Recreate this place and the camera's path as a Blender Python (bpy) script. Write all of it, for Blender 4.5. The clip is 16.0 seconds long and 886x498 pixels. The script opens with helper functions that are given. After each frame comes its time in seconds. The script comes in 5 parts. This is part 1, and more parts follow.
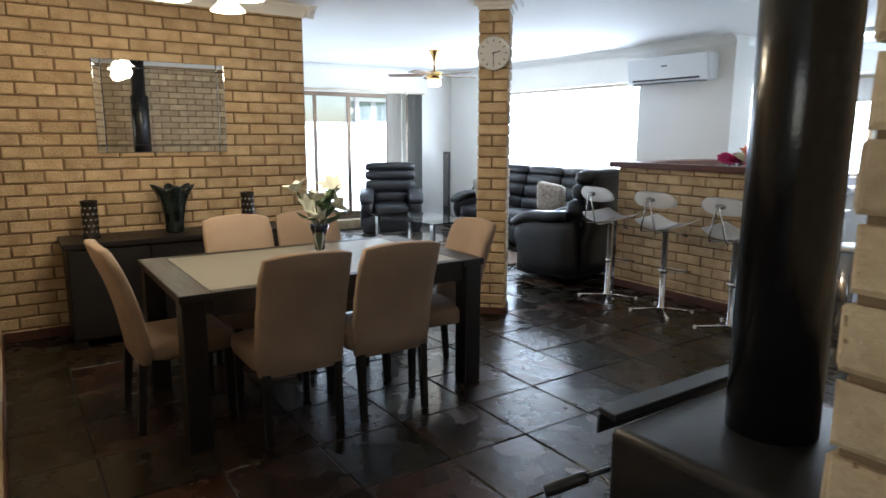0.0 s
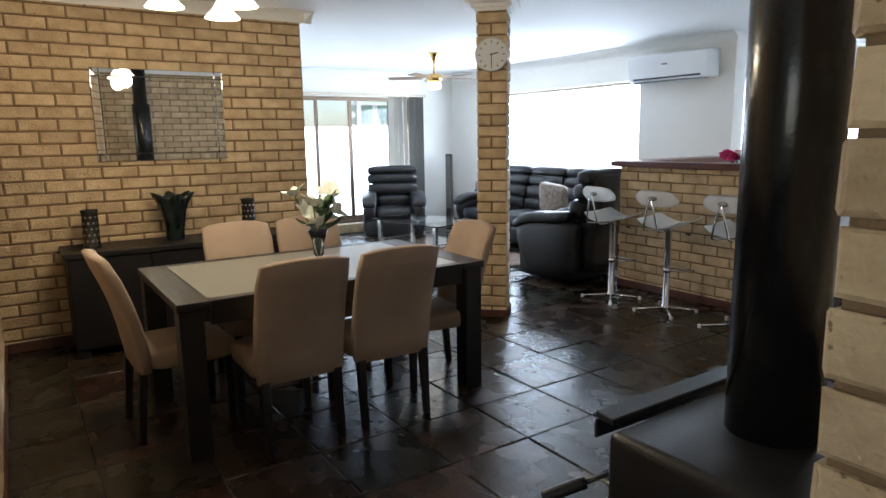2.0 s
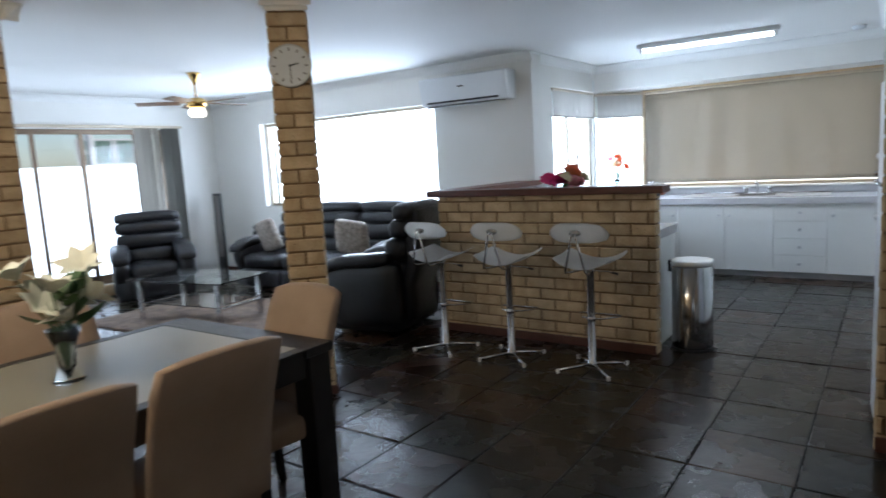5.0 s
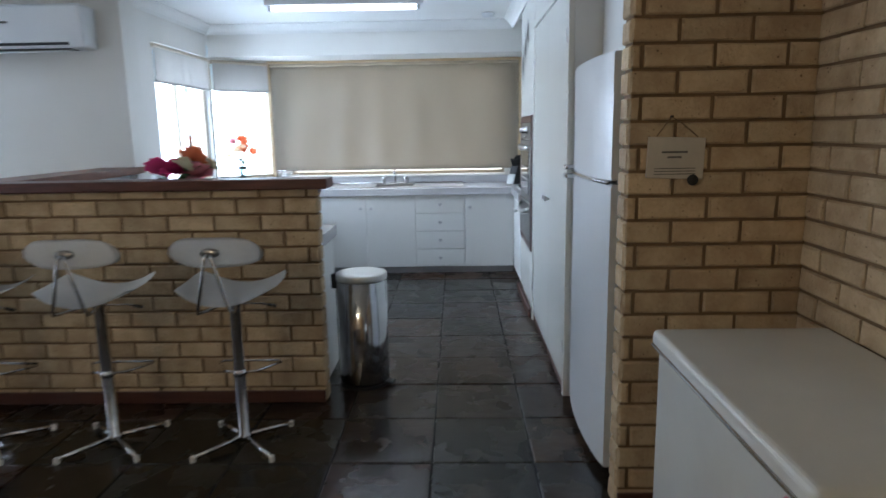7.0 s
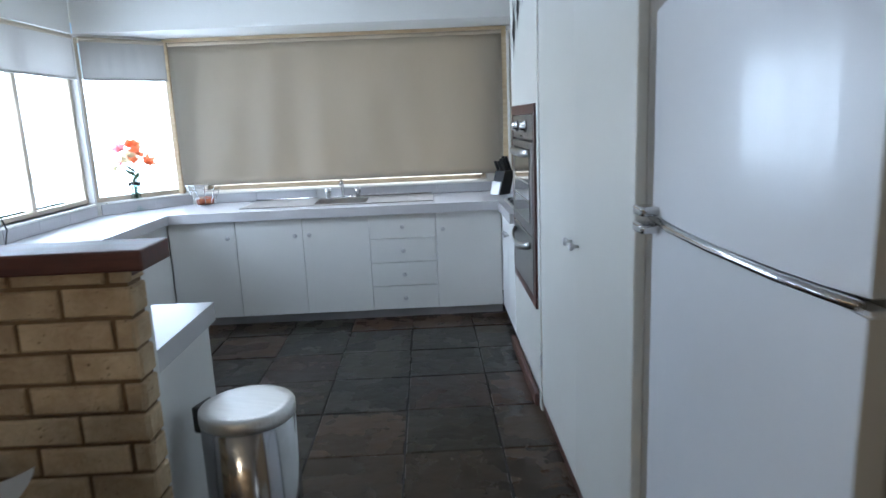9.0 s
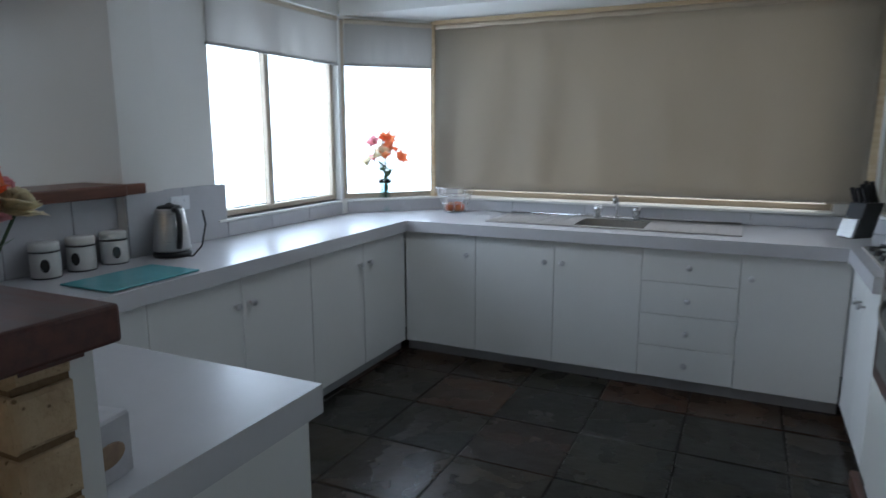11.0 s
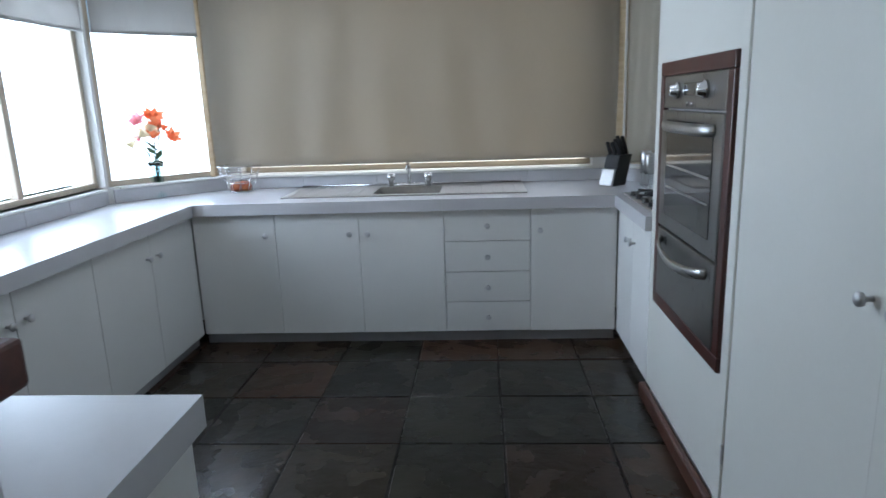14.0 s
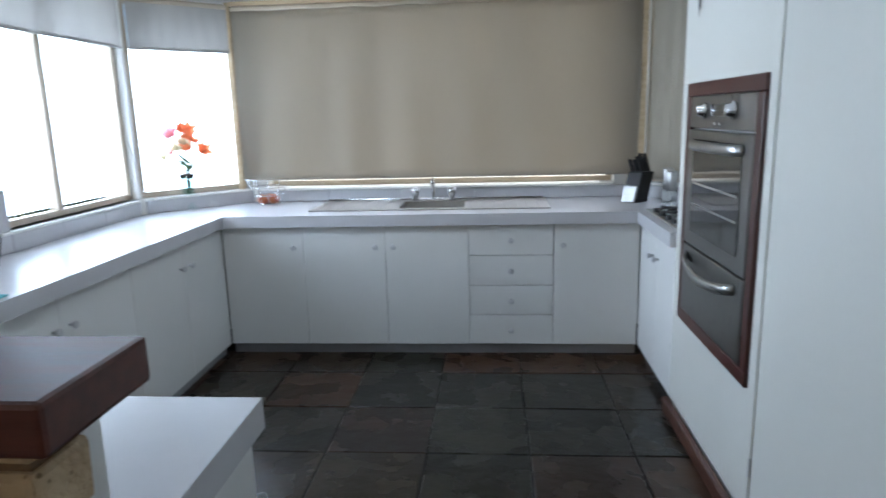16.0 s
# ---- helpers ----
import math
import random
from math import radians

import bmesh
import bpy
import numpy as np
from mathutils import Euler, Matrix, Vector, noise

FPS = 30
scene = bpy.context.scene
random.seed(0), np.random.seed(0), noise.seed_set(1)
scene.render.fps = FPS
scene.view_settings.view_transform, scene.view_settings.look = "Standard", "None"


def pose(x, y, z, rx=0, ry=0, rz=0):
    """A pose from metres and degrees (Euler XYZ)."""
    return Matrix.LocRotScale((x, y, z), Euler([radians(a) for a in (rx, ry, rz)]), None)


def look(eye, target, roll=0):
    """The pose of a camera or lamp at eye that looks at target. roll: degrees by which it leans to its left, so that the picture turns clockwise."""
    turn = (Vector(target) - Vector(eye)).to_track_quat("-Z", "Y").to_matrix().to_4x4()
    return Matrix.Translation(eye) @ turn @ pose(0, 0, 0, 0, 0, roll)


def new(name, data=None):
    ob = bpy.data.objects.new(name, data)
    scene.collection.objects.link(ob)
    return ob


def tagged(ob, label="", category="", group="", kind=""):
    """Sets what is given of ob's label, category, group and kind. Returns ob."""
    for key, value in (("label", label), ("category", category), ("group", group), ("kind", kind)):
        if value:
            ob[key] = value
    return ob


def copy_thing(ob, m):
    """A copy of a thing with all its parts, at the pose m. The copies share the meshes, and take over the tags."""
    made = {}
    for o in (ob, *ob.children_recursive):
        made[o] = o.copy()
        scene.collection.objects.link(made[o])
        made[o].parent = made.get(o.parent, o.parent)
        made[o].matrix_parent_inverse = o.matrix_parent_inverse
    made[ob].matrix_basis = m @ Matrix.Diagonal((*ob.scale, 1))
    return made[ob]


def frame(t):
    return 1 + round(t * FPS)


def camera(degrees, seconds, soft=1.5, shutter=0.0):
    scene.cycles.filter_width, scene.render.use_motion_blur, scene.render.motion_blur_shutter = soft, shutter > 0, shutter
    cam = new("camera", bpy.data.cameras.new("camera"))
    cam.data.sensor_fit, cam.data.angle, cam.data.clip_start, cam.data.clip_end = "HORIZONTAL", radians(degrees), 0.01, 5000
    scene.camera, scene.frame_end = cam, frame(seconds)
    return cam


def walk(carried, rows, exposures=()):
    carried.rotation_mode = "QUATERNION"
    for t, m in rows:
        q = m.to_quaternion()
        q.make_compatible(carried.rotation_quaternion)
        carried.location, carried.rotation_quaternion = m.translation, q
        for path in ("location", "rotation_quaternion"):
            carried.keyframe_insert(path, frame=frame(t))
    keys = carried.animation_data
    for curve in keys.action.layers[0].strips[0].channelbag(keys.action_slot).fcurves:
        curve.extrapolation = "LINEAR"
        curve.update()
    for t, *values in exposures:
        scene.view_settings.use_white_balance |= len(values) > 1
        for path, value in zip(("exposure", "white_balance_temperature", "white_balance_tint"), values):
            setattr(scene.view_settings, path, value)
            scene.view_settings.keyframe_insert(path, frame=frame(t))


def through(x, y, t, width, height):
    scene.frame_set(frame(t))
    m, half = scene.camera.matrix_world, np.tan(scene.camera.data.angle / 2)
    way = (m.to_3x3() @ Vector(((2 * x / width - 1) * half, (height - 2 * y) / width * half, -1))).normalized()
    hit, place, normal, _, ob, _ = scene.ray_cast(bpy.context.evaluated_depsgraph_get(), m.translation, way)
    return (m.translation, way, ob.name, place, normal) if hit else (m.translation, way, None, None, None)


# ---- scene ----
cam = camera(69.0, 16.0, shutter=0.5)
PATH = [
    (0, (3.682, -8.339, 1.493), (2.051, -7.234, 1.146), 0.2),
    (0.5, (3.659, -8.369, 1.488), (2.002, -7.31, 1.125), -0.2),
    (1, (3.66, -8.364, 1.495), (1.991, -7.326, 1.124), -0.5),
    (1.5, (3.679, -8.325, 1.497), (2.02, -7.263, 1.15), -0.7),
    (2, (3.687, -8.296, 1.498), (2.045, -7.206, 1.157), -0.9),
    (2.5, (3.594, -8.286, 1.494), (1.965, -7.183, 1.133), -1.3),
    (3, (3.43, -8.282, 1.495), (1.846, -7.107, 1.162), -0.5),
    (3.2, (3.36, -8.286, 1.5), (1.802, -7.081, 1.152), -1.3),
    (5.3, (2.467, -7.778, 1.495), (1.474, -6.068, 1.196), -2.2),
    (5.5, (2.365, -7.685, 1.492), (1.497, -5.913, 1.164), -1.3),
    (6, (2.153, -7.378, 1.487), (1.693, -5.457, 1.17), -1.4),
    (6.5, (1.999, -7.085, 1.457), (1.858, -5.12, 1.109), -1.6),
    (7, (1.969, -6.663, 1.474), (1.924, -4.696, 1.115), -1.0),
    (7.5, (1.939, -6.212, 1.488), (2.067, -4.247, 1.137), -2.1),
    (8, (1.999, -5.78, 1.491), (2.049, -3.807, 1.172), -2.1),
    (8.2, (1.991, -5.592, 1.544), (2.05, -3.633, 1.145), -2.5),
    (10.3, (2.051, -4.022, 1.477), (1.671, -2.086, 1.151), -1.8),
    (10.5, (2.041, -3.909, 1.473), (1.482, -2.009, 1.19), -1.8),
    (11, (2.046, -3.737, 1.467), (1.206, -1.957, 1.113), -0.1),
    (11.5, (2.035, -3.675, 1.46), (1.091, -1.957, 1.065), -1.2),
    (12, (2.044, -3.669, 1.461), (1.054, -1.98, 1.054), -0.8),
    (12.5, (2.047, -3.669, 1.455), (1.064, -1.983, 1.017), -0.9),
    (13, (2.039, -3.688, 1.462), (1.147, -1.953, 1.022), -0.9),
    (13.5, (1.918, -3.696, 1.456), (1.393, -1.814, 1.024), -0.2),
    (14, (1.768, -3.76, 1.464), (1.643, -1.815, 1.014), -2.0),
    (14.5, (1.698, -3.806, 1.476), (1.644, -1.852, 1.053), -1.2),
    (15, (1.677, -3.82, 1.473), (1.674, -1.867, 1.043), -1.1),
    (15.5, (1.681, -3.823, 1.472), (1.686, -1.87, 1.043), -1.0),
    (16, (1.691, -3.833, 1.48), (1.533, -1.881, 1.073), -1.5),
]
EXPOSURES = [(0, 0.38, 5850, 10), (3, 0.4, 5800, 10), (5.5, -0.27, 5650, 10), (8, -0.15, 5600, 10), (10.3, -0.85, 5700, 10), (11, -1.25, 5800, 10), (13, -1.4, 5800, 10), (14, -0.7, 5750, 10), (14.6, -0.45, 5750, 10), (16, -0.45, 5750, 10)]
PENDANT_W = 17
PENDANT = (0.18, -7.37)
walk(cam, [(t, look(eye, target, roll)) for t, eye, target, roll in PATH], EXPOSURES)

# ---- world, sun and large lights ----
world = bpy.data.worlds.new("world")
scene.world = world
world.use_nodes = True
sky = world.node_tree.nodes.new("ShaderNodeTexSky")
sky.sky_type, sky.sun_disc = "NISHITA", False
sky.sun_elevation, sky.sun_rotation = radians(56), radians(30)
world.node_tree.nodes["Background"].inputs["Strength"].default_value = 0.15
world.node_tree.links.new(sky.outputs[0], world.node_tree.nodes["Background"].inputs["Color"])
sun = new("sun", bpy.data.lights.new("sun", "SUN"))
sun.data.energy, sun.data.angle, sun.data.color = 5.0, radians(0.53), (1, 0.95, 0.87)
sun.matrix_world = look((4, 7, 12), (0, 0, 0))


def window_lamp(name, eye, target, width, height, watts, color=(0.76, 0.88, 1.0)):
    """The sky's light in the opening of a window."""
    ob = new(name, bpy.data.lights.new(name, "AREA"))
    ob.data.shape, ob.data.size, ob.data.size_y = "RECTANGLE", width, height
    ob.data.energy, ob.data.color = watts, color
    ob.matrix_world = look(eye, target)
    return ob


window_lamp("skylight_lounge", (-3.28, -1.46, 1.58), (-3.28, -4, 1.58), 3.0, 1.14, 130, (0.79, 0.89, 1.0))
window_lamp("skylight_kitchen", (-0.95, -0.35, 1.5), (1.5, -0.35, 1.5), 1.5, 1.0, 70)
window_lamp("skylight_corner", (-0.47, 0.53, 1.47), (1.0, -0.95, 1.47), 0.86, 0.96, 28)
window_lamp("skylight_sink", (1.28, 0.86, 1.6), (1.28, -2, 1.6), 2.6, 1.2, 25, (1.0, 0.95, 0.86))
window_lamp("skylight_bay", (3.05, 0.62, 1.6), (2.0, -0.4, 1.6), 0.6, 1.1, 7)
# Unseen warm source added behind the hall opening to light the pier.
window_lamp("unseen_hall_light", (4.0, -9.72, 1.5), (3.7, -8.0, 1.4), 1.1, 1.1, 8, (1.0, 0.92, 0.76))
# Low glowing panel: daylight for the door, seen as the sunlit patio's white glare.
window_lamp("slider_glare_panel", (-6.2, -3.8, 0.95), (-3, -3.8, 0.95), 2.4, 1.5, 48, (0.8, 0.9, 1.0))


def bulb(name, at, watts, color, radius=0.05):
    ob = new(name, bpy.data.lights.new(name, "POINT"))
    ob.data.energy, ob.data.color, ob.data.shadow_soft_size = watts, color, radius
    ob.location = at
    return ob


# ---- materials ----
def rgb(c):
    return (c[0], c[1], c[2], 1.0)


def mat(name, color, rough=0.5, metal=0.0, other=None, scale=6.0, bump=0.0, bump_scale=60.0, vary=0.0, coat=0.0, glow=0.0,
        glow_color=None, detail=6.0, stretch=(1, 1, 1), rough_vary=0.12):
    """A procedural surface: two scales of noise between two colours, a per-piece tint, uneven gloss and fine relief."""
    m = bpy.data.materials.new(name)
    m.use_nodes = True
    nt = m.node_tree
    b = nt.nodes["Principled BSDF"]
    L = nt.links.new
    tc, oi = nt.nodes.new("ShaderNodeTexCoord"), nt.nodes.new("ShaderNodeObjectInfo")
    off = nt.nodes.new("ShaderNodeVectorMath")
    off.operation = "MULTIPLY_ADD"
    comb = nt.nodes.new("ShaderNodeCombineXYZ")
    for i in range(3):
        L(oi.outputs["Random"], comb.inputs[i])
    off.inputs[1].default_value = (37.0, 71.0, 53.0)
    L(comb.outputs[0], off.inputs[0])
    st = nt.nodes.new("ShaderNodeVectorMath")
    st.operation = "MULTIPLY"
    st.inputs[1].default_value = stretch
    L(tc.outputs["Object"], st.inputs[0])
    L(st.outputs[0], off.inputs[2])
    n1, n2 = nt.nodes.new("ShaderNodeTexNoise"), nt.nodes.new("ShaderNodeTexNoise")
    n1.inputs["Scale"].default_value, n1.inputs["Detail"].default_value = scale, detail
    n2.inputs["Scale"].default_value, n2.inputs["Detail"].default_value = bump_scale, 4.0
    L(off.outputs[0], n1.inputs["Vector"])
    L(off.outputs[0], n2.inputs["Vector"])
    ramp = nt.nodes.new("ShaderNodeValToRGB")
    ramp.color_ramp.elements[0].position, ramp.color_ramp.elements[1].position = 0.34, 0.68
    o = other or tuple(c * 0.86 for c in color)
    ramp.color_ramp.elements[0].color, ramp.color_ramp.elements[1].color = rgb(o), rgb(color)
    mixn = nt.nodes.new("ShaderNodeMath")
    mixn.operation = "MULTIPLY_ADD"
    mixn.inputs[1].default_value = 0.25
    L(n2.outputs[0], mixn.inputs[0])
    sub = nt.nodes.new("ShaderNodeMath")
    sub.operation = "SUBTRACT"
    sub.inputs[1].default_value = 0.125
    L(n1.outputs[0], sub.inputs[0])
    L(sub.outputs[0], mixn.inputs[2])
    L(mixn.outputs[0], ramp.inputs[0])
    last = ramp.outputs[0]
    if vary:
        hs = nt.nodes.new("ShaderNodeHueSaturation")
        mr = nt.nodes.new("ShaderNodeMapRange")
        mr.inputs["To Min"].default_value, mr.inputs["To Max"].default_value = 1 - vary, 1 + vary
        L(oi.outputs["Random"], mr.inputs["Value"])
        L(mr.outputs[0], hs.inputs["Value"])
        L(last, hs.inputs["Color"])
        last = hs.outputs[0]
    L(last, b.inputs["Base Color"])
    rr = nt.nodes.new("ShaderNodeMapRange")
    rr.inputs["To Min"].default_value, rr.inputs["To Max"].default_value = max(0.02, rough - rough_vary * rough * 2), min(1, rough + rough_vary * rough * 2)
    L(n1.outputs[0], rr.inputs["Value"])
    L(rr.outputs[0], b.inputs["Roughness"])
    b.inputs["Metallic"].default_value = metal
    b.inputs["Coat Weight"].default_value = coat
    if bump:
        bp = nt.nodes.new("ShaderNodeBump")
        bp.inputs["Strength"].default_value, bp.inputs["Distance"].default_value = bump, 0.01
        L(n2.outputs[0], bp.inputs["Height"])
        L(bp.outputs[0], b.inputs["Normal"])
    if glow:
        b.inputs["Emission Strength"].default_value = glow
        b.inputs["Emission Color"].default_value = rgb(glow_color or color)
    return m


def glass(name, color=(1, 1, 1), rough=0.0, ior=1.45):
    m = bpy.data.materials.new(name)
    m.use_nodes = True
    b = m.node_tree.nodes["Principled BSDF"]
    b.inputs["Base Color"].default_value = rgb(color)
    b.inputs["Transmission Weight"].default_value, b.inputs["Roughness"].default_value, b.inputs["IOR"].default_value = 1.0, rough, ior
    return m


def fabric_blind(name, color, through):
    """Blind cloth that lets a little daylight through."""
    m = mat(name, color, 0.85, scale=2.2, bump=0.08, bump_scale=320, stretch=(1, 1, 0.35))
    nt = m.node_tree
    b, out = nt.nodes["Principled BSDF"], nt.nodes["Material Output"]
    tr, mx = nt.nodes.new("ShaderNodeBsdfTranslucent"), nt.nodes.new("ShaderNodeMixShader")
    tr.inputs[0].default_value = rgb(color)
    mx.inputs[0].default_value = through
    nt.links.new(b.outputs[0], mx.inputs[1])
    nt.links.new(tr.outputs[0], mx.inputs[2])
    nt.links.new(mx.outputs[0], out.inputs[0])
    return m


def slate_material():
    """Riven slate: each tile takes its own mineral colour, with rust clouds, sealed to a sheen."""
    m = mat("slate", (0.075, 0.07, 0.06), 0.27, scale=4.5, bump=0.36, bump_scale=11.0, rough_vary=0.25)
    nt = m.node_tree
    b = nt.nodes["Principled BSDF"]
    oi = [n for n in nt.nodes if n.bl_idname == "ShaderNodeObjectInfo"][0]
    ramp = nt.nodes.new("ShaderNodeValToRGB")
    r = ramp.color_ramp
    r.elements[0].color, r.elements[1].color = (0.017, 0.019, 0.016, 1), (0.024, 0.021, 0.018, 1)
    for p, c in ((0.25, (0.022, 0.023, 0.018, 1)), (0.42, (0.046, 0.025, 0.014, 1)), (0.58, (0.019, 0.022, 0.017, 1)), (0.78, (0.05, 0.036, 0.024, 1)), (0.9, (0.036, 0.018, 0.012, 1))):
        r.elements.new(p).color = c
    nt.links.new(oi.outputs["Random"], ramp.inputs[0])
    old = [n for n in nt.nodes if n.bl_idname == "ShaderNodeValToRGB" and n != ramp][0]
    old.color_ramp.elements[0].color, old.color_ramp.elements[1].color = (0.4, 0.35, 0.31, 1), (1.2, 0.92, 0.72, 1)
    mx = nt.nodes.new("ShaderNodeMix")
    mx.data_type, mx.blend_type = "RGBA", "MULTIPLY"
    mx.inputs[0].default_value = 1.0
    nt.links.new(ramp.outputs[0], mx.inputs[6])
    nt.links.new(old.outputs[0], mx.inputs[7])
    nt.links.new(mx.outputs[2], b.inputs["Base Color"])
    b.inputs["Specular IOR Level"].default_value = 0.36
    return m


BRICK = mat("cream_brick", (0.58, 0.45, 0.28), 0.88, other=(0.42, 0.30, 0.175), scale=9, bump=0.7, bump_scale=70, vary=0.14)


def pitted(m):
    """Small dark pits and sandy grains over a brick's face."""
    nt = m.node_tree
    b = nt.nodes["Principled BSDF"]
    src = b.inputs["Base Color"].links[0].from_socket
    vec = [n for n in nt.nodes if n.bl_idname == "ShaderNodeTexNoise"][0].inputs["Vector"].links[0].from_socket
    vo, no, ra, mx = (nt.nodes.new(t) for t in ("ShaderNodeTexVoronoi", "ShaderNodeTexNoise", "ShaderNodeValToRGB", "ShaderNodeMix"))
    vo.inputs["Scale"].default_value, vo.inputs["Randomness"].default_value = 55, 1.0
    no.inputs["Scale"].default_value = 28
    nt.links.new(vec, vo.inputs["Vector"])
    nt.links.new(vec, no.inputs["Vector"])
    ad = nt.nodes.new("ShaderNodeMath")
    ad.operation = "MULTIPLY_ADD"
    ad.inputs[1].default_value = 0.9
    nt.links.new(no.outputs[0], ad.inputs[0])
    nt.links.new(vo.outputs["Distance"], ad.inputs[2])
    ra.color_ramp.elements[0].position, ra.color_ramp.elements[1].position = 0.44, 0.54
    ra.color_ramp.elements[0].color, ra.color_ramp.elements[1].color = (0.3, 0.25, 0.2, 1), (1, 1, 1, 1)
    nt.links.new(ad.outputs[0], ra.inputs[0])
    mx.data_type, mx.blend_type = "RGBA", "MULTIPLY"
    mx.inputs[0].default_value = 0.75
    nt.links.new(src, mx.inputs[6])
    nt.links.new(ra.outputs[0], mx.inputs[7])
    nt.links.new(mx.outputs[2], b.inputs["Base Color"])
    bp = nt.nodes.new("ShaderNodeBump")
    bp.inputs["Strength"].default_value, bp.inputs["Distance"].default_value = 0.6, 0.006
    nt.links.new(ra.outputs[0], bp.inputs["Height"])
    nt.links.new(b.inputs["Normal"].links[0].from_socket, bp.inputs["Normal"])
    nt.links.new(bp.outputs[0], b.inputs["Normal"])


pitted(BRICK)
MORTAR = mat("brown_mortar", (0.21, 0.135, 0.07), 0.95, scale=14, bump=0.5, bump_scale=120)
PLASTER = mat("white_plaster", (0.78, 0.77, 0.74), 0.75, other=(0.74, 0.73, 0.69), scale=1.4, bump=0.05, bump_scale=90)
CEIL = mat("ceiling_paint", (0.8, 0.8, 0.78), 0.8, other=(0.77, 0.77, 0.75), scale=1.1, bump=0.03, bump_scale=110)
SLATE = slate_material()
GROUT = mat("dark_grout", (0.010, 0.009, 0.008), 0.9, scale=20, bump=0.3)
SKIRT = mat("dark_red_timber", (0.09, 0.035, 0.022), 0.45, other=(0.06, 0.022, 0.014), scale=5, bump=0.1, stretch=(1, 8, 8))
JARRAH = mat("red_timber_polished", (0.11, 0.031, 0.019), 0.4, other=(0.06, 0.017, 0.011), scale=6, bump=0.03, bump_scale=60, stretch=(1, 9, 9))
JARRAH_Y = mat("red_timber_lengthwise", (0.17, 0.064, 0.036), 0.38, other=(0.11, 0.038, 0.022), scale=5, bump=0.03, bump_scale=45, stretch=(9, 1, 9))
OVENWOOD = mat("oven_surround_timber", (0.075, 0.022, 0.016), 0.35, other=(0.045, 0.013, 0.01), scale=6, stretch=(9, 9, 1))
WENGE = mat("dark_stained_timber", (0.009, 0.007, 0.0075), 0.42, other=(0.0055, 0.0045, 0.0048), scale=6, bump=0.15, bump_scale=50, stretch=(1, 10, 10))
SUEDE = mat("beige_microsuede", (0.33, 0.243, 0.182), 0.95, other=(0.26, 0.187, 0.135), scale=3.5, bump=0.15, bump_scale=200, vary=0.04)
LEATHER = mat("black_leather", (0.012, 0.012, 0.014), 0.36, other=(0.008, 0.008, 0.01), scale=8, bump=0.25, bump_scale=140)
FROST = mat("frosted_glass_top", (0.2, 0.195, 0.165), 0.36, other=(0.19, 0.185, 0.155), scale=3, rough_vary=0.02)
CHROME = mat("chrome", (0.72, 0.72, 0.73), 0.12, 1.0, scale=8)
STEEL = mat("brushed_steel", (0.55, 0.55, 0.54), 0.3, 1.0, other=(0.48, 0.48, 0.47), scale=10, bump=0.05, bump_scale=200, stretch=(1, 1, 14))
SINKSTEEL = mat("sink_steel", (0.45, 0.44, 0.42), 0.36, 1.0, other=(0.38, 0.37, 0.36), scale=12, bump=0.05, bump_scale=180, stretch=(14, 1, 1))
OVENSTEEL = mat("dark_oven_steel", (0.30, 0.295, 0.285), 0.3, 1.0, other=(0.26, 0.255, 0.25), scale=10, bump=0.04, bump_scale=200, stretch=(1, 14, 1))
KNOB = mat("satin_nickel_knob", (0.62, 0.62, 0.63), 0.36, 0.6, scale=8)
LIDSTEEL = mat("pale_brushed_lid", (0.72, 0.72, 0.71), 0.42, 0.85, scale=10, stretch=(1, 14, 1))
BINSTEEL = mat("polished_bin_steel", (0.42, 0.42, 0.43), 0.14, 1.0, scale=6, rough_vary=0.05)
BRASS = mat("polished_brass", (0.68, 0.45, 0.16), 0.2, 1.0, scale=8)
WHITEMET = mat("white_enamel", (0.74, 0.76, 0.78), 0.28, rough_vary=0.015, other=(0.71, 0.73, 0.75), scale=2, coat=0.2)
FREEZE = mat("freezer_enamel", (0.66, 0.65, 0.6), 0.35, rough_vary=0.015, other=(0.6, 0.59, 0.54), scale=3, bump=0.04, bump_scale=160)
SIDEGREY = mat("grey_side_panel", (0.3, 0.3, 0.3), 0.5, scale=3)
LAMINATE = mat("white_laminate_door", (0.72, 0.72, 0.70), 0.42, rough_vary=0.015, other=(0.69, 0.69, 0.67), scale=1.6, bump=0.02)
CREAMPNL = mat("cream_gloss_panel", (0.74, 0.74, 0.69), 0.26, rough_vary=0.015, other=(0.71, 0.71, 0.66), scale=1.2, bump=0.02)
WORKTOP = mat("pale_grey_laminate_worktop", (0.56, 0.555, 0.57), 0.27, other=(0.545, 0.54, 0.555), scale=12, rough_vary=0.0)
WORKTOP.node_tree.nodes["Principled BSDF"].inputs["Specular IOR Level"].default_value = 0.85
TILEGREY = mat("pale_grey_wall_tile", (0.52, 0.52, 0.53), 0.25, other=(0.47, 0.47, 0.49), scale=2.5)
KICK = mat("grey_kickboard", (0.34, 0.34, 0.35), 0.5, scale=3)
BLIND = fabric_blind("beige_blind_cloth", (0.45, 0.405, 0.33), 0.3)
SHADEB = fabric_blind("half_blind_cloth", (0.46, 0.44, 0.41), 0.22)
ALU = mat("cream_aluminium_frame", (0.55, 0.47, 0.36), 0.4, 0.3, scale=5)
BRONZE = mat("bronze_aluminium_frame", (0.20, 0.14, 0.09), 0.4, 0.4, scale=5)
PINE = mat("pale_timber_batten", (0.55, 0.43, 0.27), 0.5, other=(0.46, 0.34, 0.2), scale=5, stretch=(1, 9, 9))
WINGLASS = glass("window_glass")
CLEAR = glass("clear_glass", (0.95, 0.98, 0.97))
TEALGLASS = glass("aqua_vase_glass", (0.78, 0.93, 0.93))
